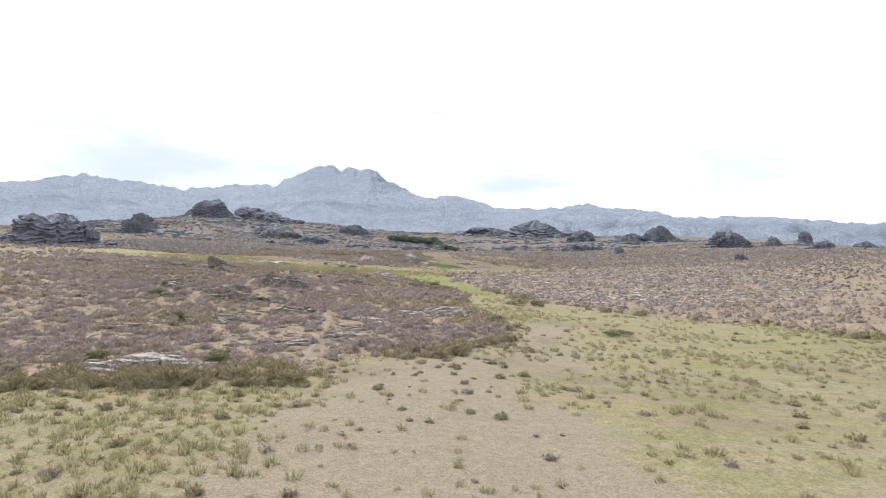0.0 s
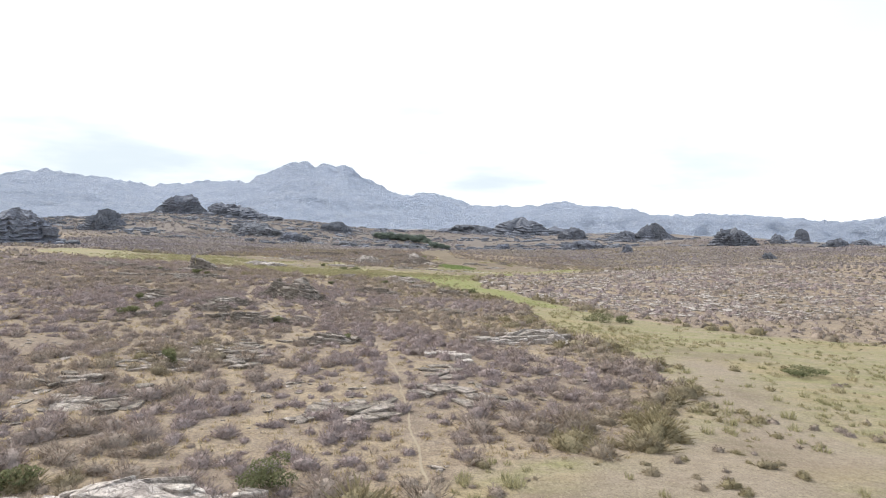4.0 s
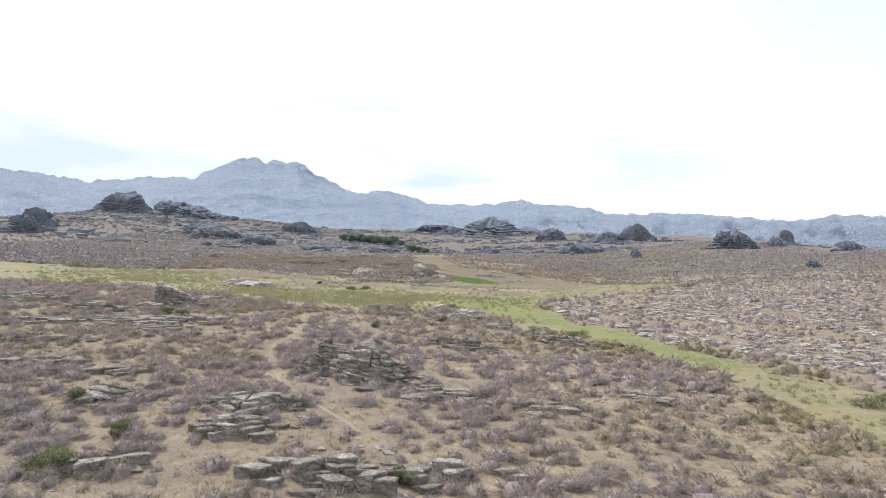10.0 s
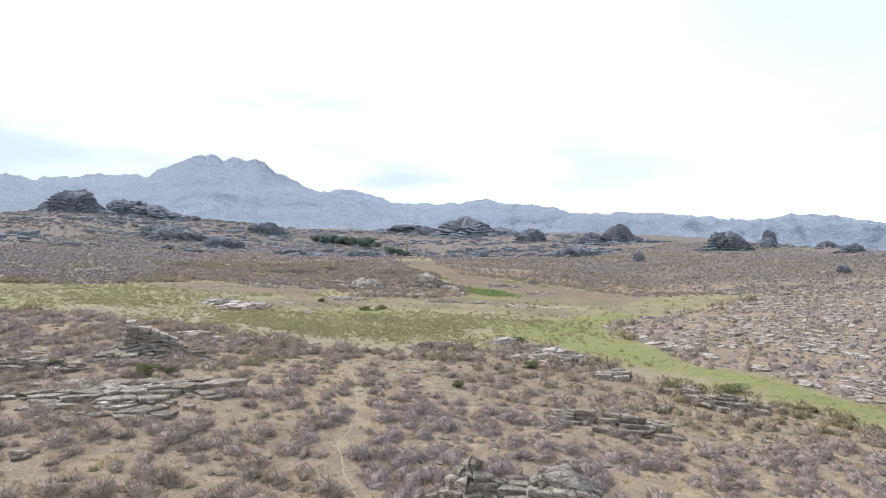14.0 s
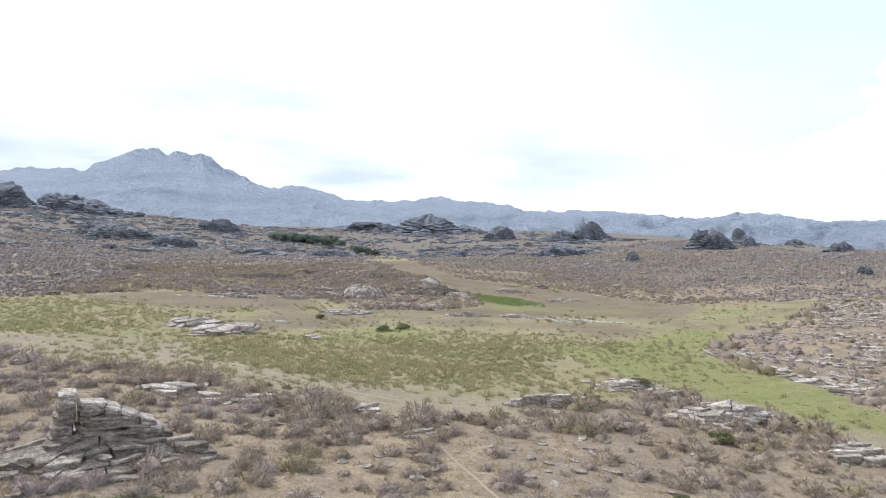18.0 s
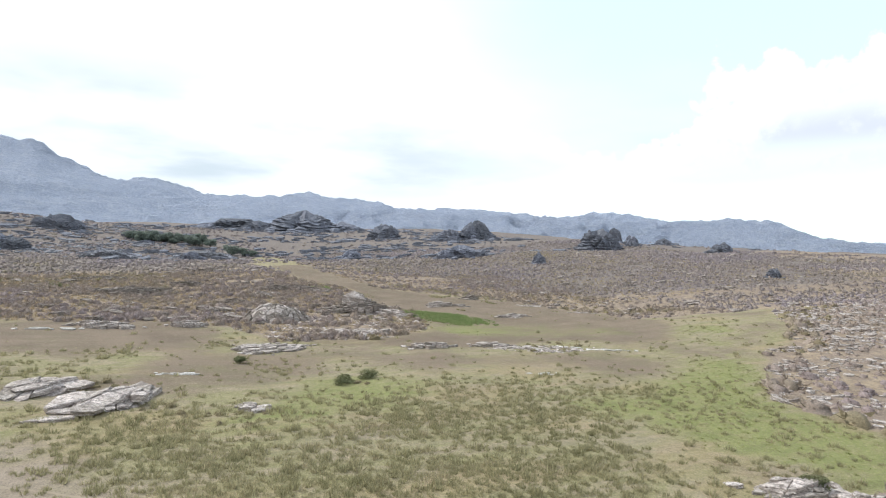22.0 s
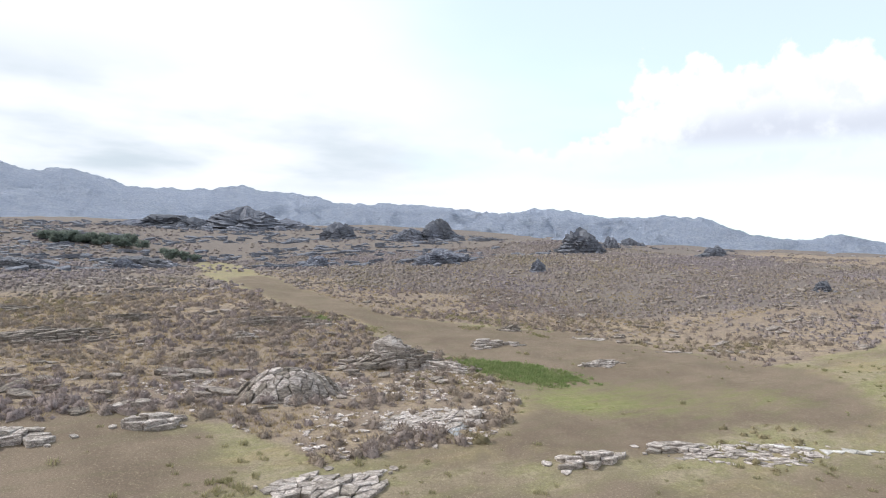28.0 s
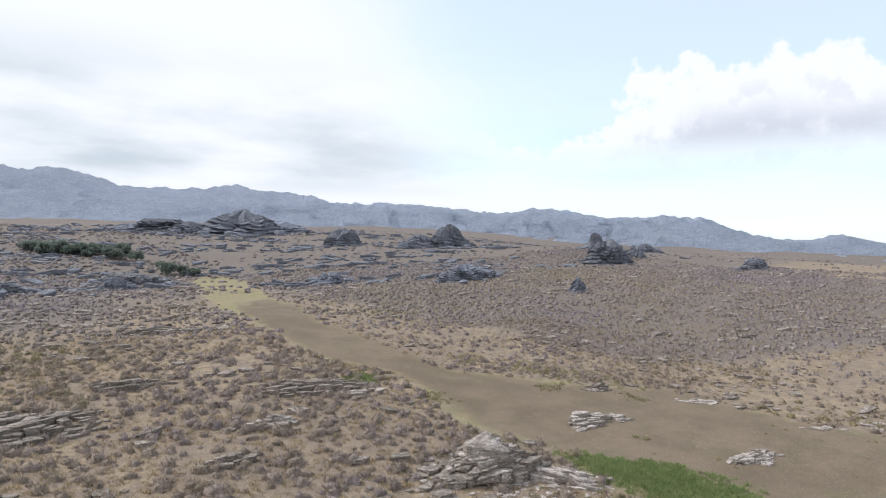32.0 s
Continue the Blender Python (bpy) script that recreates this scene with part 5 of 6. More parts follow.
TRAILS = [[(-21.5, 74.5), (-24, 78.9), (-24.8, 80.3), (-25.9, 82.1), (-26.9, 84.9), (-27.5, 87.7), (-28.1, 91), (-28.2, 93.7), (-27.1, 97), (-27, 99.7), (-26.9, 104), (-27.5, 111)],
          [(-8.3, 36), (-8.8, 40.1), (-9.2, 45.1), (-9.8, 52.2), (-10.7, 57.4), (-12, 63)],
          [(-62, 146), (-51, 139), (-44.2, 134.2), (-37.6, 128.9), (-32.2, 122.2), (-28.4, 118.4), (-24, 116.4), (-19, 113)]]
ribbon("footpath", TRAILS[0], 0.11, "narrow trodden dust trail between shrubs")
ribbon("footpath", TRAILS[1], 0.1, "faint trodden dust trail between shrubs")
for side in (-0.55, 0.55):
    ribbon("track", [(px + 0.7 * side, py + 0.7 * side) for px, py in TRAILS[2]], 0.12, "faint pale wheel line along the meadow's edge")


def off_trail(x, y, room):
    """Which places keep clear of the trails."""
    clear = np.ones(np.shape(x), bool)
    for line in TRAILS:
        for (ax, ay), (bx, by) in zip(line, line[1:]):
            t = np.clip(((x - ax) * (bx - ax) + (y - ay) * (by - ay)) / ((bx - ax) ** 2 + (by - ay) ** 2), 0, 1)
            clear &= np.hypot(x - ax - t * (bx - ax), y - ay - t * (by - ay)) > room
    return clear


def build_pool(x, y, rx, ry):
    a = np.arange(18) * 2 * np.pi / 18
    r = 0.7 + 0.5 * vnoise(np.cos(a) * 2 + 5, np.sin(a) * 2 + 5, 75)
    z = float(ground_z(x, y)) + 0.10
    verts = np.concatenate([[[x, y, z]], np.stack([x + rx * r * np.cos(a), y + ry * r * np.sin(a), np.full(18, z)], 1)])
    k = np.arange(18)
    faces = np.stack([np.zeros(18, int), 1 + k, 1 + (k + 1) % 18], 1)
    tagged(new("rain_pool", mesh_from("rain_pool", verts, faces, WATER)), "small grey rain pool lying on bare rock", "pool", kind="structure")


build_pool(-15.6, 165.4, 1.5, 0.8)
build_pool(-14.2, 166.6, 0.9, 0.6)


# ---- plants ----
def brush_template(rng, twigs, wide, core=0, reach=0.3, lift=0.25, body=0.45, spray=0.5):
    """A twiggy dwarf shrub: short tufts of twigs, crossed every way, fill a lumpy low dome; core: corners round its dense heart."""
    lobe, far = rng.uniform(0, 6.28, 3), rng.uniform(0.1, 0.26, 3)

    def swell(az):
        return 1 + far[0] * np.sin(2 * az + lobe[0]) + far[1] * np.sin(3 * az + lobe[1]) + 0.5 * far[2] * np.sin(5 * az + lobe[2])

    up, az = rng.uniform(0.0, 1.0, twigs), rng.uniform(0, 2 * np.pi, twigs)
    flatr = np.sqrt(1 - up * up) * swell(az)
    d = np.stack([flatr * np.cos(az), flatr * np.sin(az), up * (1 + 0.25 * np.sin(2 * az + lobe[2]))], 1)
    root = d * rng.uniform(0.34, 0.72, (twigs, 1))
    lean = d * 0.6 + rng.normal(0, spray, (twigs, 3)) + np.array([0, 0, lift])
    tip = root + lean / np.linalg.norm(lean, axis=1)[:, None] * rng.uniform(reach * 0.5, reach * 1.3, (twigs, 1))
    tip[:, 2] = np.maximum(tip[:, 2], 0.03)
    side = np.cross(lean, rng.normal(0, 1, (twigs, 3)))
    side *= wide * rng.uniform(0.6, 1.4, (twigs, 1)) / np.linalg.norm(side, axis=1)[:, None]
    verts, faces = np.stack([root - side, root + side, tip], 1).reshape(-1, 3), np.arange(twigs * 3).reshape(-1, 3)
    if core:
        dome = []
        for k, z in ((1.2, 0.0), (0.9, 0.8)):
            t = (np.arange(core) + rng.uniform(-0.3, 0.3, core)) * 2 * np.pi / core
            q = body * k * swell(t) * rng.uniform(0.8, 1.2, core)
            dome.append(np.stack([q * np.cos(t), q * np.sin(t), body * z * rng.uniform(0.7, 1.2, core)], 1))
        dome.append(np.array([[rng.uniform(-0.15, 0.15), rng.uniform(-0.15, 0.15), body * 1.2]]))
        f = []
        for i in range(core):
            k = (i + 1) % core
            f += [(i, k, core + k), (i, core + k, core + i), (core + i, core + k, 2 * core)]
        faces = np.concatenate([faces, np.array(f) + len(verts)])
        verts = np.concatenate([verts] + dome)
    return verts, faces


def blade_template(rng, blades, wide, spread_out):
    """A grass tuft: blades that rise close together from its foot and lean outwards."""
    az, near = rng.uniform(0, 2 * np.pi, blades), np.sqrt(rng.uniform(0, 1, blades))
    way = np.stack([np.cos(az), np.sin(az), np.zeros(blades)], 1)
    root = way * near[:, None] * 0.6
    tip = root + way * (near * spread_out + rng.normal(0, 0.16, blades))[:, None] + rng.normal(0, 0.12, (blades, 3))
    tip[:, 2] = rng.uniform(0.7, 1.4, blades) * (1.1 - 0.4 * near)
    t = rng.uniform(0, 2 * np.pi, blades)
    side = np.stack([np.cos(t), np.sin(t), np.zeros(blades)], 1) * (wide * rng.uniform(0.6, 1.4, blades))[:, None]
    return np.stack([root - side, root + side, tip], 1).reshape(-1, 3), np.arange(blades * 3).reshape(-1, 3)


def scatter(name, label, category, mat, templates, x, y, radius, height, tint, seed, kind="stuff"):
    rng = np.random.default_rng(seed)
    pick, turn = rng.integers(len(templates), size=len(x)), rng.uniform(0, 2 * np.pi, len(x))
    z = ground_z(x, y) - 0.03
    V, F, T, base = [], [], [], 0
    for k, (v, f) in enumerate(templates):
        s = np.where(pick == k)[0]
        if not len(s):
            continue
        c, n = np.cos(turn[s])[:, None], np.sin(turn[s])[:, None]
        sq = rng.uniform(0.8, 1.25, (len(s), 1))
        px, py = v[None, :, 0] * sq, v[None, :, 1] / sq
        X = (px * c - py * n) * radius[s][:, None] + x[s][:, None]
        Y = (px * n + py * c) * radius[s][:, None] + y[s][:, None]
        Z = v[None, :, 2] * height[s][:, None] + z[s][:, None]
        V.append(np.stack([X, Y, Z], 2).reshape(-1, 3))
        F.append((f[None] + (base + np.arange(len(s)) * len(v))[:, None, None]).reshape(-1, 3))
        T.append(np.repeat(tint[s], len(v)))
        base += len(s) * len(v)
    me = mesh_from(name, np.concatenate(V), np.concatenate(F), mat, True)
    layer = me.attributes.new("tint", "FLOAT", "POINT")
    layer.data.foreach_set("value", np.concatenate(T).astype(np.float32))
    return tagged(new(name, me), label, category, kind=kind)


def jitter(x0, x1, y0, y1, step, seed):
    rng = np.random.default_rng(seed)
    gx, gy = np.meshgrid(np.arange(x0, x1, step), np.arange(y0, y1, step))
    return gx.ravel() + rng.uniform(-0.6, 0.6, gx.size) * step, gy.ravel() + rng.uniform(-0.6, 0.6, gx.size) * step, rng


TR = np.random.default_rng(40)
NEAR = [brush_template(TR, 200, 0.034, 6, 0.4, 0.2, 0.53, 0.16) for _ in range(14)]
MIDS = [brush_template(TR, 70, 0.06, 5, 0.4, 0.2, 0.54, 0.17) for _ in range(10)]
FARS = [brush_template(TR, 9, 0.14, 4, 0.5, 0.25, 0.6, 0.2) for _ in range(8)]
DOTS = [brush_template(TR, 3, 0.2, 3, 0.5, 0.25, 0.7) for _ in range(6)]
LOWS = [brush_template(TR, 22, 0.08, 0, 0.5, 0.3, 0.4, 0.2) for _ in range(6)]
GRASS = [blade_template(TR, 16, 0.1, 0.35) for _ in range(6)]
SEDGE = [blade_template(TR, 22, 0.1, 0.5) for _ in range(6)]
CLUMP = [blade_template(TR, 34, 0.075, 0.3) for _ in range(8)]


def near_way(x, y, reach):
    """Beside the line that the walk follows over the hill and the meadow."""
    return (np.abs(x - (-0.33 * np.clip(y, 0, 110))) < reach) & (y < 215)


def build_shrubs():
    x, y, rng = jitter(-85, 70, 12, 165, 0.98, 1)
    shrub, green, bare = zones(x, y)
    clump = vnoise(x / 5.5, y / 5.5, 81)
    rim0 = 1 - sum(zones(x + a, y + b)[0] for a, b in ((4, 0), (-4, 0), (0, 4), (0, -4))) / 4
    chance = shrub * np.clip((clump - 0.1) * 2.2 + np.where(y > 100, 1.3, 0.6) * rim0, 0.2, 0.95)
    stony = inside(x, y, SCREE) | inside(x + 4, y - 3, SCREE) | inside(x, y - 4, SCREE)
    chance = np.where(stony | ((x > 14) & (y > 70) & (y < 112)), np.minimum(chance, 0.62) * 0.8, chance)
    edge = (shrub < 0.5) & (vnoise(x / 16, y / 16, 83) > 0.60)
    foot = (shrub < 0.5) & (y < 60) & (x < 8) & ((zones(x, y + 4)[0] > 0.5) | (zones(x - 3, y + 6)[0] > 0.5))
    chance = np.maximum(chance, np.maximum(edge * 0.08 * (y < 75), foot * 0.5 * vnoise(x / 4, y / 4, 88)))
    for a, b, r in ((-35, 141.4, 2.6), (-32.6, 139.8, 2.2), (-38, 148.5, 2.0), (-23, 146.8, 1.6), (-11, 122.6, 1.8), (-8.5, 116.5, 1.6), (3, 155.5, 2.5), (-1, 153.6, 2.5), (-25.5, 160, 2.0)):
        chance = np.maximum(chance, 0.85 * np.exp(-(((x - a) ** 2 + (y - b) ** 2) / (r * r)) ** 2))
    crest = np.exp(-(((x + 38) * 0.6 + (y - 122.6) * 0.8) / 1.9) ** 4) * (np.abs((x + 38) * 0.8 - (y - 122.6) * 0.6) < 9)
    foot = np.exp(-((y - 31.6 - 0.2 * (x + 14)) / 1.7) ** 4) * (np.abs(x + 14.5) < 6.5)
    chance = chance * (1 - 0.5 * np.exp(-(((x + 35) / 7) ** 2 + ((y - 101) / 5) ** 2) ** 2))
    chance = chance * np.clip((x + 92) / 22 + 0.8 * (vnoise(x / 7, y / 7, 109) - 0.5), 0.25, 1)
    belt = np.maximum(crest, foot)
    chance = np.maximum(chance, 0.85 * belt)
    keep = (rng.uniform(0, 1, len(x)) < chance) & off_trail(x, y, np.where(y > 70, 0.5, 0.25))
    x, y, belt = x[keep], y[keep], belt[keep]
    shrub = np.maximum(zones(x, y)[0], belt > 0.5)
    rim = 1 - sum(zones(x + a, y + b)[0] for a, b in ((4, 0), (-4, 0), (0, 4), (0, -4))) / 4
    size = (0.22 + 0.58 * rng.uniform(0, 1, len(x)) ** 1.4) * (0.65 + 0.9 * vnoise(x / 5, y / 5, 85)) * np.where(shrub > 0.5, 1 + np.maximum(np.where(y > 100, 1.0, 0.7) * rim, 0.7 * belt), 0.6)
    brown = rim * np.where(y > 100, 0.7, 1.0) + 0.5 * belt * (y < 60) + 0.6 * (y > 114) * (shrub < 0.5) + np.clip(vnoise(x / 11, y / 11, 87) * 1.5 - 0.45 + rng.normal(0, 0.13, len(x)), 0, 1)
    close = near_way(x, y, 18) & (y < 128)
    side = near_way(x, y, 36) & ~close
    for sel, temps, nm, sd in ((close, NEAR, "dry_shrubs", 2), (side, MIDS, "further_dry_shrubs", 3), (~close & ~side, FARS, "outer_dry_shrubs", 10)):
        scatter(nm, "leafless purple-grey and brown dwarf shrubs on dry ground", "shrubs", SHRUB, temps, x[sel], y[sel], size[sel], size[sel] * 0.8, np.clip(brown[sel], 0, 1), sd)
    # single brown tufts on the first meadow
    x, y, rng = jitter(-22, 40, 12, 62, 0.8, 44)
    keep = rng.uniform(0, 1, len(x)) < (1 - zones(x, y)[0]) * np.clip((vnoise(x / 4, y / 4, 108) - 0.42) * 0.9, 0.02, 0.3) * np.where(x < 4, 1, 0.35)
    x, y = x[keep], y[keep]
    size = rng.uniform(0.18, 0.42, len(x))
    scatter("meadow_shrubs", "small brown shrubs scattered over the valley floor", "shrubs", BROWN, MIDS, x, y, size, size * 0.9, rng.uniform(0.3, 1, len(x)), 45)
    # low undershrubs between them
    x, y, rng = jitter(-72, 48, 24, 250, 0.74, 14)
    shrub = zones(x, y)[0]
    keep = rng.uniform(0, 1, len(x)) < shrub * np.clip((vnoise(x / 4, y / 3, 84) - 0.25) * 1.2, 0.06, 0.6) * np.where(inside(x, y, SCREE), 0.3, 1)
    keep &= off_trail(x, y, 0.3)
    x, y = x[keep], y[keep]
    size = rng.uniform(0.1, 0.28, len(x))
    size = np.where((y > 165) & (x < 6), size * 1.35, size)
    for sel, nm, mat, sd in ((y < 150, "undershrubs", SHRUB, 15), (y >= 150, "slope_undershrubs", BROWN, 19)):
        scatter(nm, "low brown and grey undershrubs", "shrubs", mat, LOWS, x[sel], y[sel], size[sel], size[sel] * 0.9, np.clip(rng.normal(0.5, 0.3, sel.sum()), 0, 1), sd)
    # the slopes beyond the north meadow
    x, y, rng = jitter(-125, 170, 160, 345, 1.0, 4)
    shrub, green, bare = zones(x, y)
    clump = vnoise(x / 8, y / 5, 89)
    west = x < 2 - 0.02 * y
    band = vnoise(x / 22, y / 9, 86)
    # denser on heath and in the painted cloud shade, which they deepen
    keep = rng.uniform(0, 1, len(x)) < shrub * np.where(west & (y < 255), np.clip((clump - 0.2) * 2.4 + 0.15, 0.3, 0.95) * (1 - 0.55 * np.exp(-(((x + 13) / 13) ** 2 + ((y - 175) / 9) ** 2) ** 2)), np.clip((0.5 * clump + 0.5 * band - 0.36) * 4.5 + 0.4 * heath_shade_at(x, y), 0.2, 0.95))
    x, y = x[keep], y[keep]
    size = (0.2 + 0.5 * rng.uniform(0, 1, len(x)) ** 1.5) * np.where((y < 235) & (x < 0), 1.0 + 0.5 * vnoise(x / 7, y / 5, 106), 1.0)
    brown = np.clip(vnoise(x / 18, y / 18, 91) * 1.3 - 0.2 + rng.normal(0, 0.12, len(x)), 0, 1)
    close = (y < 235) & (x < 45) & (x > -60)
    for sel, temps, nm, sd, mat in ((close, MIDS, "slope_shrubs", 5, BROWN), (~close & (y < 240), FARS, "far_slope_shrubs", 6, HAZE_HEATHER), (~close & (y >= 240), DOTS, "upper_slope_shrubs", 16, HAZE_HEATHER)):
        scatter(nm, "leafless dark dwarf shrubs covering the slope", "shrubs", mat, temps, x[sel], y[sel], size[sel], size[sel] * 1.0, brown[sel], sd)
    # the open plain on both sides of the way
    x, y, rng = jitter(-240, -74, 50, 300, 1.8, 41)
    e, f, _ = jitter(62, 210, 10, 200, 1.8, 42)
    x, y = np.concatenate([x, e]), np.concatenate([y, f])
    keep = rng.uniform(0, 1, len(x)) < zones(x, y)[0] * np.clip((vnoise(x / 12, y / 7, 107) - 0.22) * 2.6, 0.15, 0.9) * ((x < 0) & ((x < -125) | (y < 160)) | (x > 70) & ((y < 160) | (x > 170)))
    x, y = x[keep], y[keep]
    size = 0.3 + 0.5 * rng.uniform(0, 1, len(x)) ** 1.5
    scatter("plain_shrubs", "leafless grey-brown dwarf shrubs on the open plain", "shrubs", BROWN, DOTS, x, y, size, size * 0.85, np.clip(rng.normal(0.4, 0.25, len(x)), 0, 1), 43)
    x, y, rng = jitter(-420, 560, 330, 640, 5.0, 7)
    far2 = rng.uniform(0, 1, len(x)) < np.clip((vnoise(x / 30, y / 18, 93) - 0.25) * 2, 0, 0.9)
    a, b, rng2 = jitter(150, 520, 20, 340, 6.0, 8)
    far3 = rng2.uniform(0, 1, len(a)) < np.clip((vnoise(a / 20, b / 12, 95) - 0.3) * 2, 0, 0.8)
    e, f, rng3 = jitter(-260, 20, 290, 500, 2.5, 17)
    far4 = rng3.uniform(0, 1, len(e)) < np.clip((vnoise(e / 14, f / 8, 96) - 0.3) * 2.4, 0, 0.9)
    x, y = np.concatenate([x[far2], a[far3], e[far4]]), np.concatenate([y[far2], b[far3], f[far4]])
    size = rng.uniform(0.5, 1.3, len(x))
    scatter("distant_shrubs", "dark shrub patches on the distant plain", "shrubs", HAZE_HEATHER, DOTS, x, y, size, size * 0.7, rng.uniform(0, 0.8, len(x)), 9)


build_shrubs()


def build_grass():
    x, y, rng = jitter(-70, 30, 14, 128, 0.6, 21)
    shrub, green, bare = zones(x, y)
    keep = (rng.uniform(0, 1, len(x)) < shrub * np.clip(vnoise(x / 4, y / 4, 92) * 2.4 - 0.5, 0.1, 0.95)) & near_way(x, y, 34) & off_trail(x, y, 0.35)
    x, y = x[keep], y[keep]
    s = rng.uniform(0.12, 0.3, len(x))
    scatter("dry_grass", "straw-coloured grass tufts between the shrubs", "grass", STRAW, GRASS, x, y, s, s * 0.7, rng.uniform(0, 0.5, len(x)), 22)
    # rough olive tussocks of the north meadow, and scattered ones of the first
    x, y, rng = jitter(-75, 34, 112, 182, 0.34, 23)
    shrub, green, bare = zones(x, y)
    band = 0.6 * vnoise(x / 13, y / 6, 97) + 0.4 * vnoise(x / 2.6, y / 1.8, 98)
    near = np.maximum(np.exp(-(((x + 22) / 26) ** 2 + ((y - 132.5) / 12) ** 2) ** 2), 0.8 * np.exp(-(((x + 55) / 14) ** 2 + ((y - 152) / 14) ** 2) ** 2))
    chance = (1 - shrub) * (1 - bare) * np.clip((band - 0.3) * 5.0, 0.08, 0.85) * (0.08 + 0.92 * near) * (1 - 0.8 * green) * np.where(inside(x, y, TRACKSIDE), 0.5, 1)
    keep = rng.uniform(0, 1, len(x)) < chance
    x, y = x[keep], y[keep]
    s = rng.uniform(0.14, 0.3, len(x)) + 0.24 * rng.uniform(0, 1, len(x)) ** 4
    scatter("meadow_tussocks", "olive-green grass tussocks in the meadow", "grass", TUSSOCK, CLUMP, x, y, s, s * 0.75, np.clip(0.05 + 0.8 * vnoise(x / 5, y / 5, 94) + rng.normal(0, 0.2, len(x)), 0, 1), 24)
    x, y, rng = jitter(-48, 62, 8, 96, 0.55, 25)
    shrub, green, bare = zones(x, y)
    band = 0.6 * vnoise(x / 8, y / 5, 99) + 0.4 * vnoise(x / 2.2, y / 2.2, 100)
    west = np.clip((-2 - x) / 6, 0, 1) * (y < 40)
    streak = np.exp(-((y - 34 - 0.55 * (x - 8)) / 9) ** 2) * (x > 4)
    chance = (1 - shrub) * np.clip((band - 0.44 + 0.28 * west + 0.08 * streak) * 3.0, 0.04, 0.9) * np.where(x > 8, 0.65, 1) * np.where(inside(x + 6 * (vnoise(x / 5, y / 5, 15) - 0.5), y, SANDY), 0.25, 1)
    keep = rng.uniform(0, 1, len(x)) < chance
    x, y = x[keep], y[keep]
    s = rng.uniform(0.14, 0.32, len(x)) + 0.25 * rng.uniform(0, 1, len(x)) ** 5
    scatter("valley_tussocks", "dull green and straw-brown grass tufts on the valley floor", "grass", TUSSOCK, CLUMP, x, y, s, s * 0.8, np.clip(0.42 - 0.15 * west[keep] + 0.5 * vnoise(x / 6, y / 6, 101) + rng.normal(0, 0.2, len(x)), 0, 1), 26)
    x, y, rng = jitter(4, 120, 190, 285, 1.1, 33)
    keep = rng.uniform(0, 1, len(x)) < zones(x, y)[0] * np.clip(vnoise(x / 9, y / 5, 103) * 2.4 - 0.6, 0.05, 0.9)
    x, y = x[keep], y[keep]
    s = rng.uniform(0.2, 0.5, len(x))
    scatter("far_slope_grass", "straw-coloured grass clumps on the far slope", "grass", STRAW, GRASS, x, y, s, s * 0.7, rng.uniform(0, 0.4, len(x)), 34)
    # straw on the northern slope
    x, y, rng = jitter(-62, 4, 165, 240, 0.62, 31)
    keep = rng.uniform(0, 1, len(x)) < zones(x, y)[0] * np.clip(vnoise(x / 5, y / 4, 102) * 2.2 - 0.5, 0.05, 0.9)
    x, y = x[keep], y[keep]
    s = rng.uniform(0.18, 0.42, len(x))
    scatter("slope_grass", "straw-coloured grass tufts between the slope's shrubs", "grass", STRAW, GRASS, x, y, s, s * 0.75, rng.uniform(0, 0.6, len(x)), 32)
    x, y, rng = jitter(-18, 44, 90, 168, 0.5, 29)
    green = zones(x, y)[1]
    keep = (rng.uniform(0, 1, len(x)) < np.clip(vnoise(x / 7, y / 2.5, 90) * 2.6 - 0.9, 0, 0.9)) & (green > 0.5)
    x, y = x[keep], y[keep]
    s = rng.uniform(0.1, 0.24, len(x))
    scatter("green_grass", "short yellow-green grass tufts of the damp meadow", "grass", LAWN, GRASS, x, y, s, s * 0.5, rng.uniform(0, 1, len(x)), 30)
    x, y, rng = jitter(-14, 4, 170, 186, 0.5, 35)
    keep = rng.uniform(0, 1, len(x)) < 0.7 * np.exp(-(((x + 4.5) / 6) ** 2 + ((y - 178.5) / 4) ** 2) ** 2) * vnoise(x / 3, y / 3, 104)
    x, y = x[keep], y[keep]
    s = rng.uniform(0.15, 0.36, len(x))
    ex, ey = [], []
    for a, b, r, k in ((9.2, 212, 1.6, 60), (-3, 200.6, 1.4, 45), (11, 200, 1.2, 35), (17.6, 194, 1.3, 40), (16, 203, 3.5, 120), (7.2, 184.6, 0.6, 10), (21, 199, 2.5, 60), (14, 207, 2.5, 60), (-5, 208, 1.5, 40), (-27, 152, 3, 60), (-38, 160, 2.5, 60), (-30, 163, 1.5, 30)):
        ex.append(a + rng.normal(0, r * 0.6, k))
        ey.append(b + rng.normal(0, r * 0.6, k))
    x, y = np.concatenate([x] + ex), np.concatenate([y] + ey)
    s = rng.uniform(0.15, 0.36, len(x))
    scatter("olive_tussocks", "olive-yellow grass tussocks at the foot of the rocks", "grass", TUSSOCK, CLUMP, x, y, s, s * 0.8, rng.uniform(0, 1, len(x)), 36)
    x, y, rng = jitter(-10, 12, 170, 214, 0.22, 27)
    u, v = 0.42 * (x - 0.6) - 0.91 * (y - 179.2), 0.91 * (x - 0.6) + 0.42 * (y - 179.2)
    g = np.exp(-((u / 5.6) ** 2 + (v / (2.9 + 0.2 * u)) ** 2) ** 2) + np.exp(-(((x + 7) / 1.7) ** 2 + ((y - 208.5) / 1.7) ** 2) ** 2)
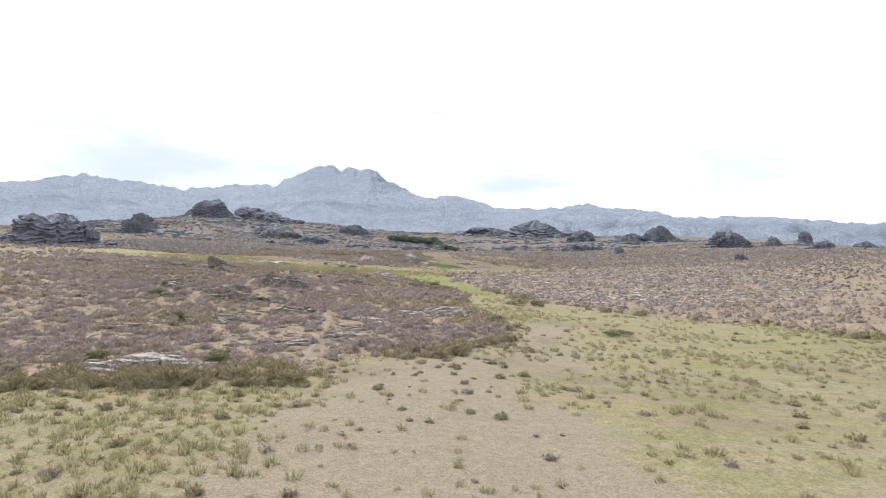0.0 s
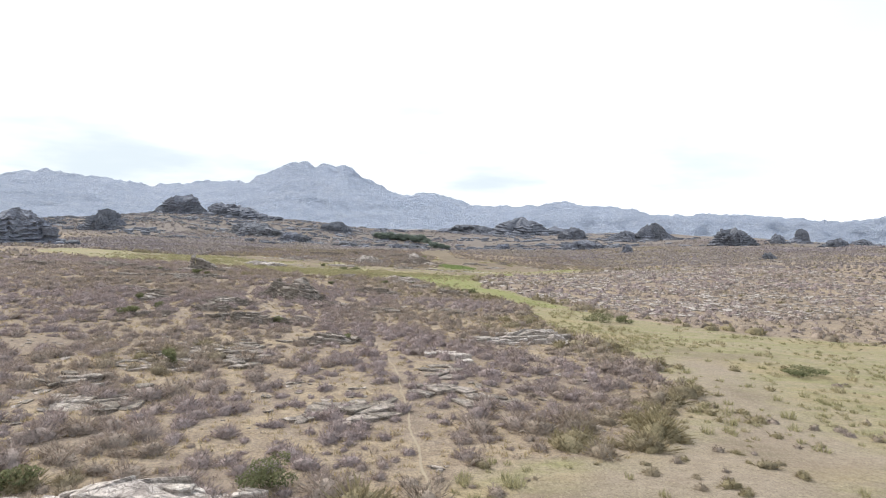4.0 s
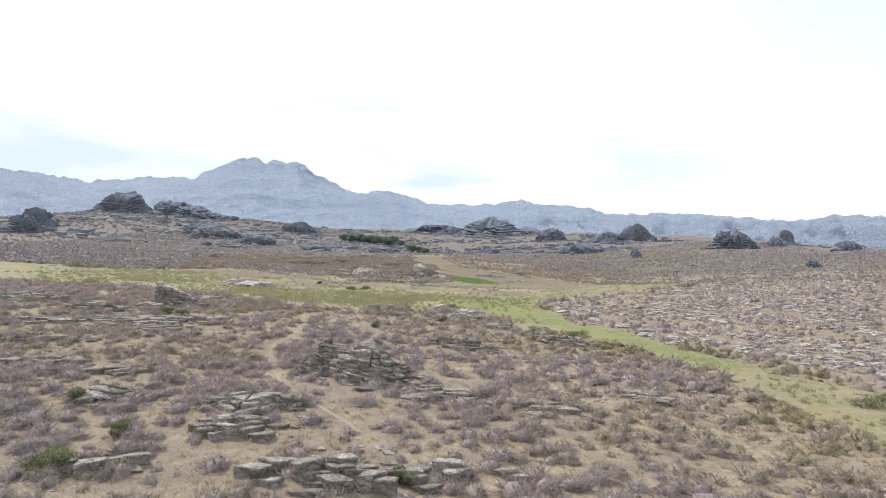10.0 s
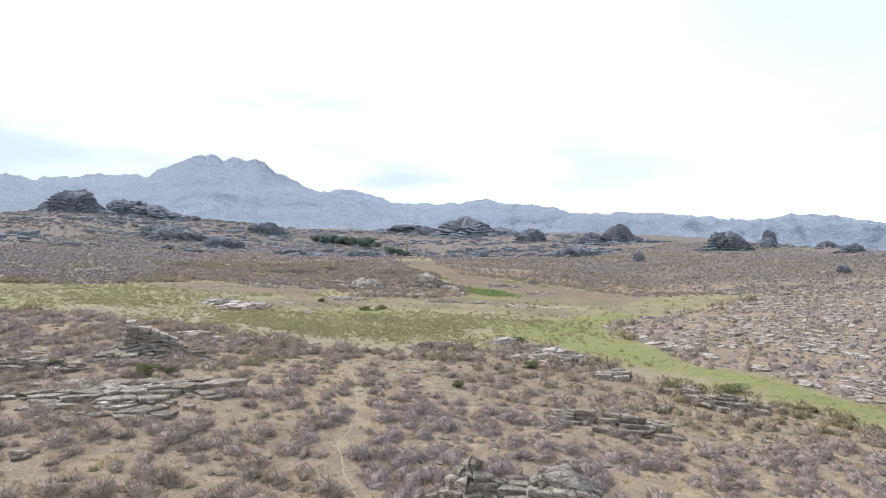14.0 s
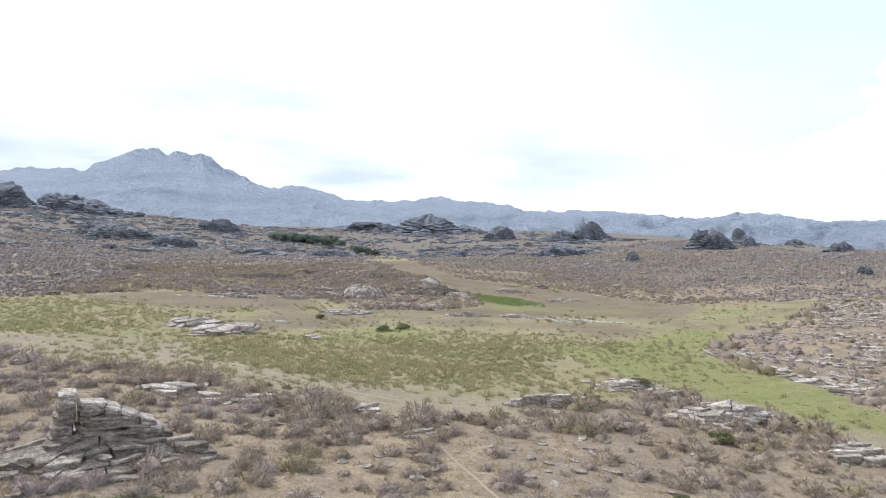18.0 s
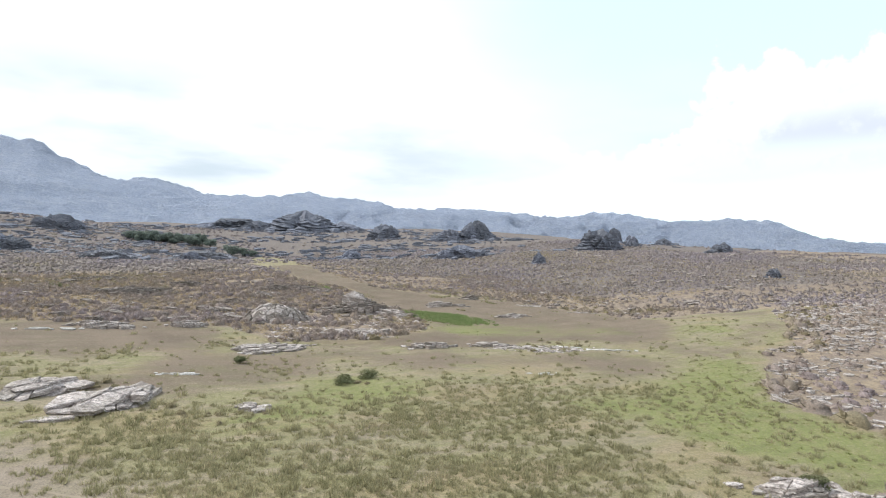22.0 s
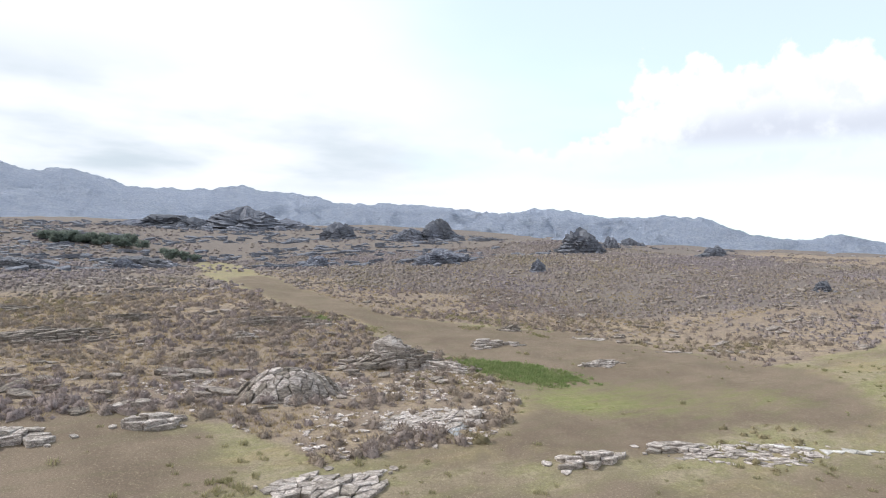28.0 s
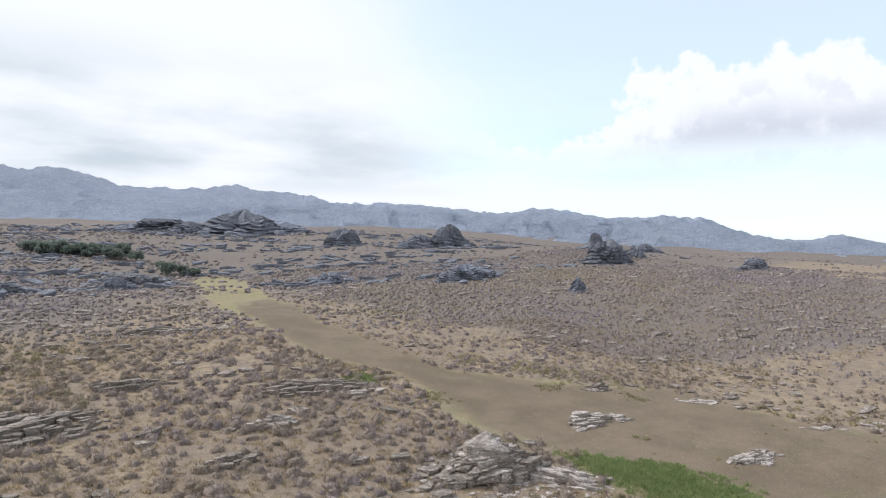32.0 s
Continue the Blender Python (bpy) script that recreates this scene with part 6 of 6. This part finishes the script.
    keep = rng.uniform(0, 1, len(x)) < g
    x, y = x[keep], y[keep]
    s = rng.uniform(0.26, 0.46, len(x))
    scatter("sedge_patch", "bright green sedge growing in a damp hollow", "grass", REED, SEDGE, x, y, s, s * 0.7, rng.uniform(0, 1, len(x)), 28)


build_grass()


def leaf_mesh(rng, count, wide, rx, ry, rz, zc, mat, lobes):
    """Leaves in clumps round several lobes, so that the outline is uneven and has gaps."""
    cen = np.stack([rng.uniform(-0.62, 0.62, lobes) * rx, rng.uniform(-0.62, 0.62, lobes) * ry, zc + rng.uniform(-0.6, 0.6, lobes) * rz], 1)
    k = rng.integers(lobes, size=count)
    d = rng.normal(0, 1, (count, 3))
    d /= np.linalg.norm(d, axis=1)[:, None]
    p = cen[k] + d * rng.uniform(0.55, 1.0, (count, 1)) * np.array([rx, ry, rz]) * 0.45
    p[:, 2] = np.maximum(p[:, 2], 0.08)
    a, b = rng.normal(0, 1, (count, 3)), rng.normal(0, 1, (count, 3))
    a *= wide / np.linalg.norm(a, axis=1)[:, None]
    b *= wide / np.linalg.norm(b, axis=1)[:, None]
    verts = np.stack([p + a, p + b, p - a - b], 1).reshape(-1, 3)
    me = mesh_from("foliage", verts, np.arange(count * 3).reshape(-1, 3), mat)
    layer = me.attributes.new("tint", "FLOAT", "POINT")
    # light from above put into the tint: leaves paler on top of each lobe
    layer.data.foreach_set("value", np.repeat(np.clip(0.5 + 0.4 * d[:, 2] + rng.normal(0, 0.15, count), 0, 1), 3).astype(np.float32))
    return me


def stem_mesh(rng, height, thick, limbs, reach):
    V, F = [], []

    def rod(p0, p1, r0, r1):
        axis = np.array(p1) - np.array(p0)
        u = np.cross(axis, (0.3, 0.9, 0.1))
        u /= np.linalg.norm(u)
        w = np.cross(axis, u)
        w /= np.linalg.norm(w)
        a = np.arange(6) * np.pi / 3
        b = sum(len(v) for v in V)
        V.append(np.concatenate([np.array(p0) + r0 * (np.cos(a)[:, None] * u + np.sin(a)[:, None] * w), np.array(p1) + r1 * (np.cos(a)[:, None] * u + np.sin(a)[:, None] * w)]))
        F.extend((b + i, b + (i + 1) % 6, b + 6 + (i + 1) % 6, b + 6 + i) for i in range(6))

    rod((0, 0, -0.1), (0.03 * height, 0, height * 0.55), thick, thick * 0.6)
    rod((0.03 * height, 0, height * 0.55), (0, 0.02 * height, height * 0.9), thick * 0.6, thick * 0.2)
    for i in range(limbs):
        a, h = i * 2.4 + rng.uniform(-0.4, 0.4), height * rng.uniform(0.15, 0.5)
        rod((0.02 * height, 0, h), (reach * math.cos(a), reach * math.sin(a), h + height * rng.uniform(0.2, 0.4)), thick * 0.45, thick * 0.12)
    return mesh_from("trunk", np.concatenate(V), np.array(F), BARK)


def bush(x, y, r, h, seed, mat=None, label="dense green bush standing among dry shrubs"):
    rng = np.random.default_rng(seed)
    ob = thing("green_bush", x, y, label, "bush")
    part("stems", stem_mesh(rng, h * 0.8, 0.03, 6, r * 0.6), ob)
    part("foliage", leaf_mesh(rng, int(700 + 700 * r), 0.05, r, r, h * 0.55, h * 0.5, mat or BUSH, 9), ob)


for k, (bx, by, br, bh) in enumerate(((10, 80.6, 1.9, 1.3), (12.6, 81.2, 1.2, 0.8), (-22.7, 53.6, 0.62, 0.95), (-39, 105, 0.75, 0.8), (-37.8, 105.6, 0.5, 0.6), (-31.4, 74, 0.6, 0.6), (-34.9, 78.8, 0.7, 0.8),
                                      (-32.6, 70.8, 0.95, 0.8), (-21.6, 147.6, 1.1, 0.55), (-24, 146.6, 1.0, 0.5), (-13.2, 37, 1.0, 0.8), (-20.4, 36.6, 0.7, 0.6), (-11.2, 121, 0.7, 0.7), (-20.2, 69.3, 0.6, 0.5),
                                      (-9.5, 113, 0.5, 0.5), (-44.8, 106.4, 0.6, 0.6), (-14, 62.8, 0.5, 0.5), (-13.5, 110.5, 0.7, 0.6), (-29.3, 155.3, 0.6, 0.55), (-20.5, 104, 0.5, 0.4), (-1.5, 103.5, 1.3, 0.7), (-5, 104.5, 1.5, 0.7),
                                      (16.5, 58, 1.6, 0.5), (-46, 212, 0.9, 0.8))):
    bush(bx, by, br, bh, 300 + k)


def tree(x, y, h, r, seed):
    rng = np.random.default_rng(seed)
    ob = thing("tree", x, y, "dark green bushy tree in a thicket below the rocks", "tree", "trees of the thicket")
    part("trunk", stem_mesh(rng, h * 0.9, 0.16, 7, r * 0.6), ob)
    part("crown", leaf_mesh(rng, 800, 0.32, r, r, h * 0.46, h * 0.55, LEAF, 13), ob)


TREE_SPOTS = [(4, 349, 3.6, 2.6), (0, 351, 4.4, 3.2), (7.5, 347, 2.4, 1.8), (1, 356, 3.6, 2.6)]
for k in range(24):
    f = k / 23
    TREE_SPOTS.append((-33 + 30 * f + 2 * math.sin(k * 2.1), 397 - 5 * f + 5 * math.cos(k * 3.3), 3.9 + 0.8 * math.sin(k * 1.7), 2.9 + 0.6 * math.cos(k * 2.9)))
for k, spot in enumerate(TREE_SPOTS):
    tree(*spot, 400 + k)
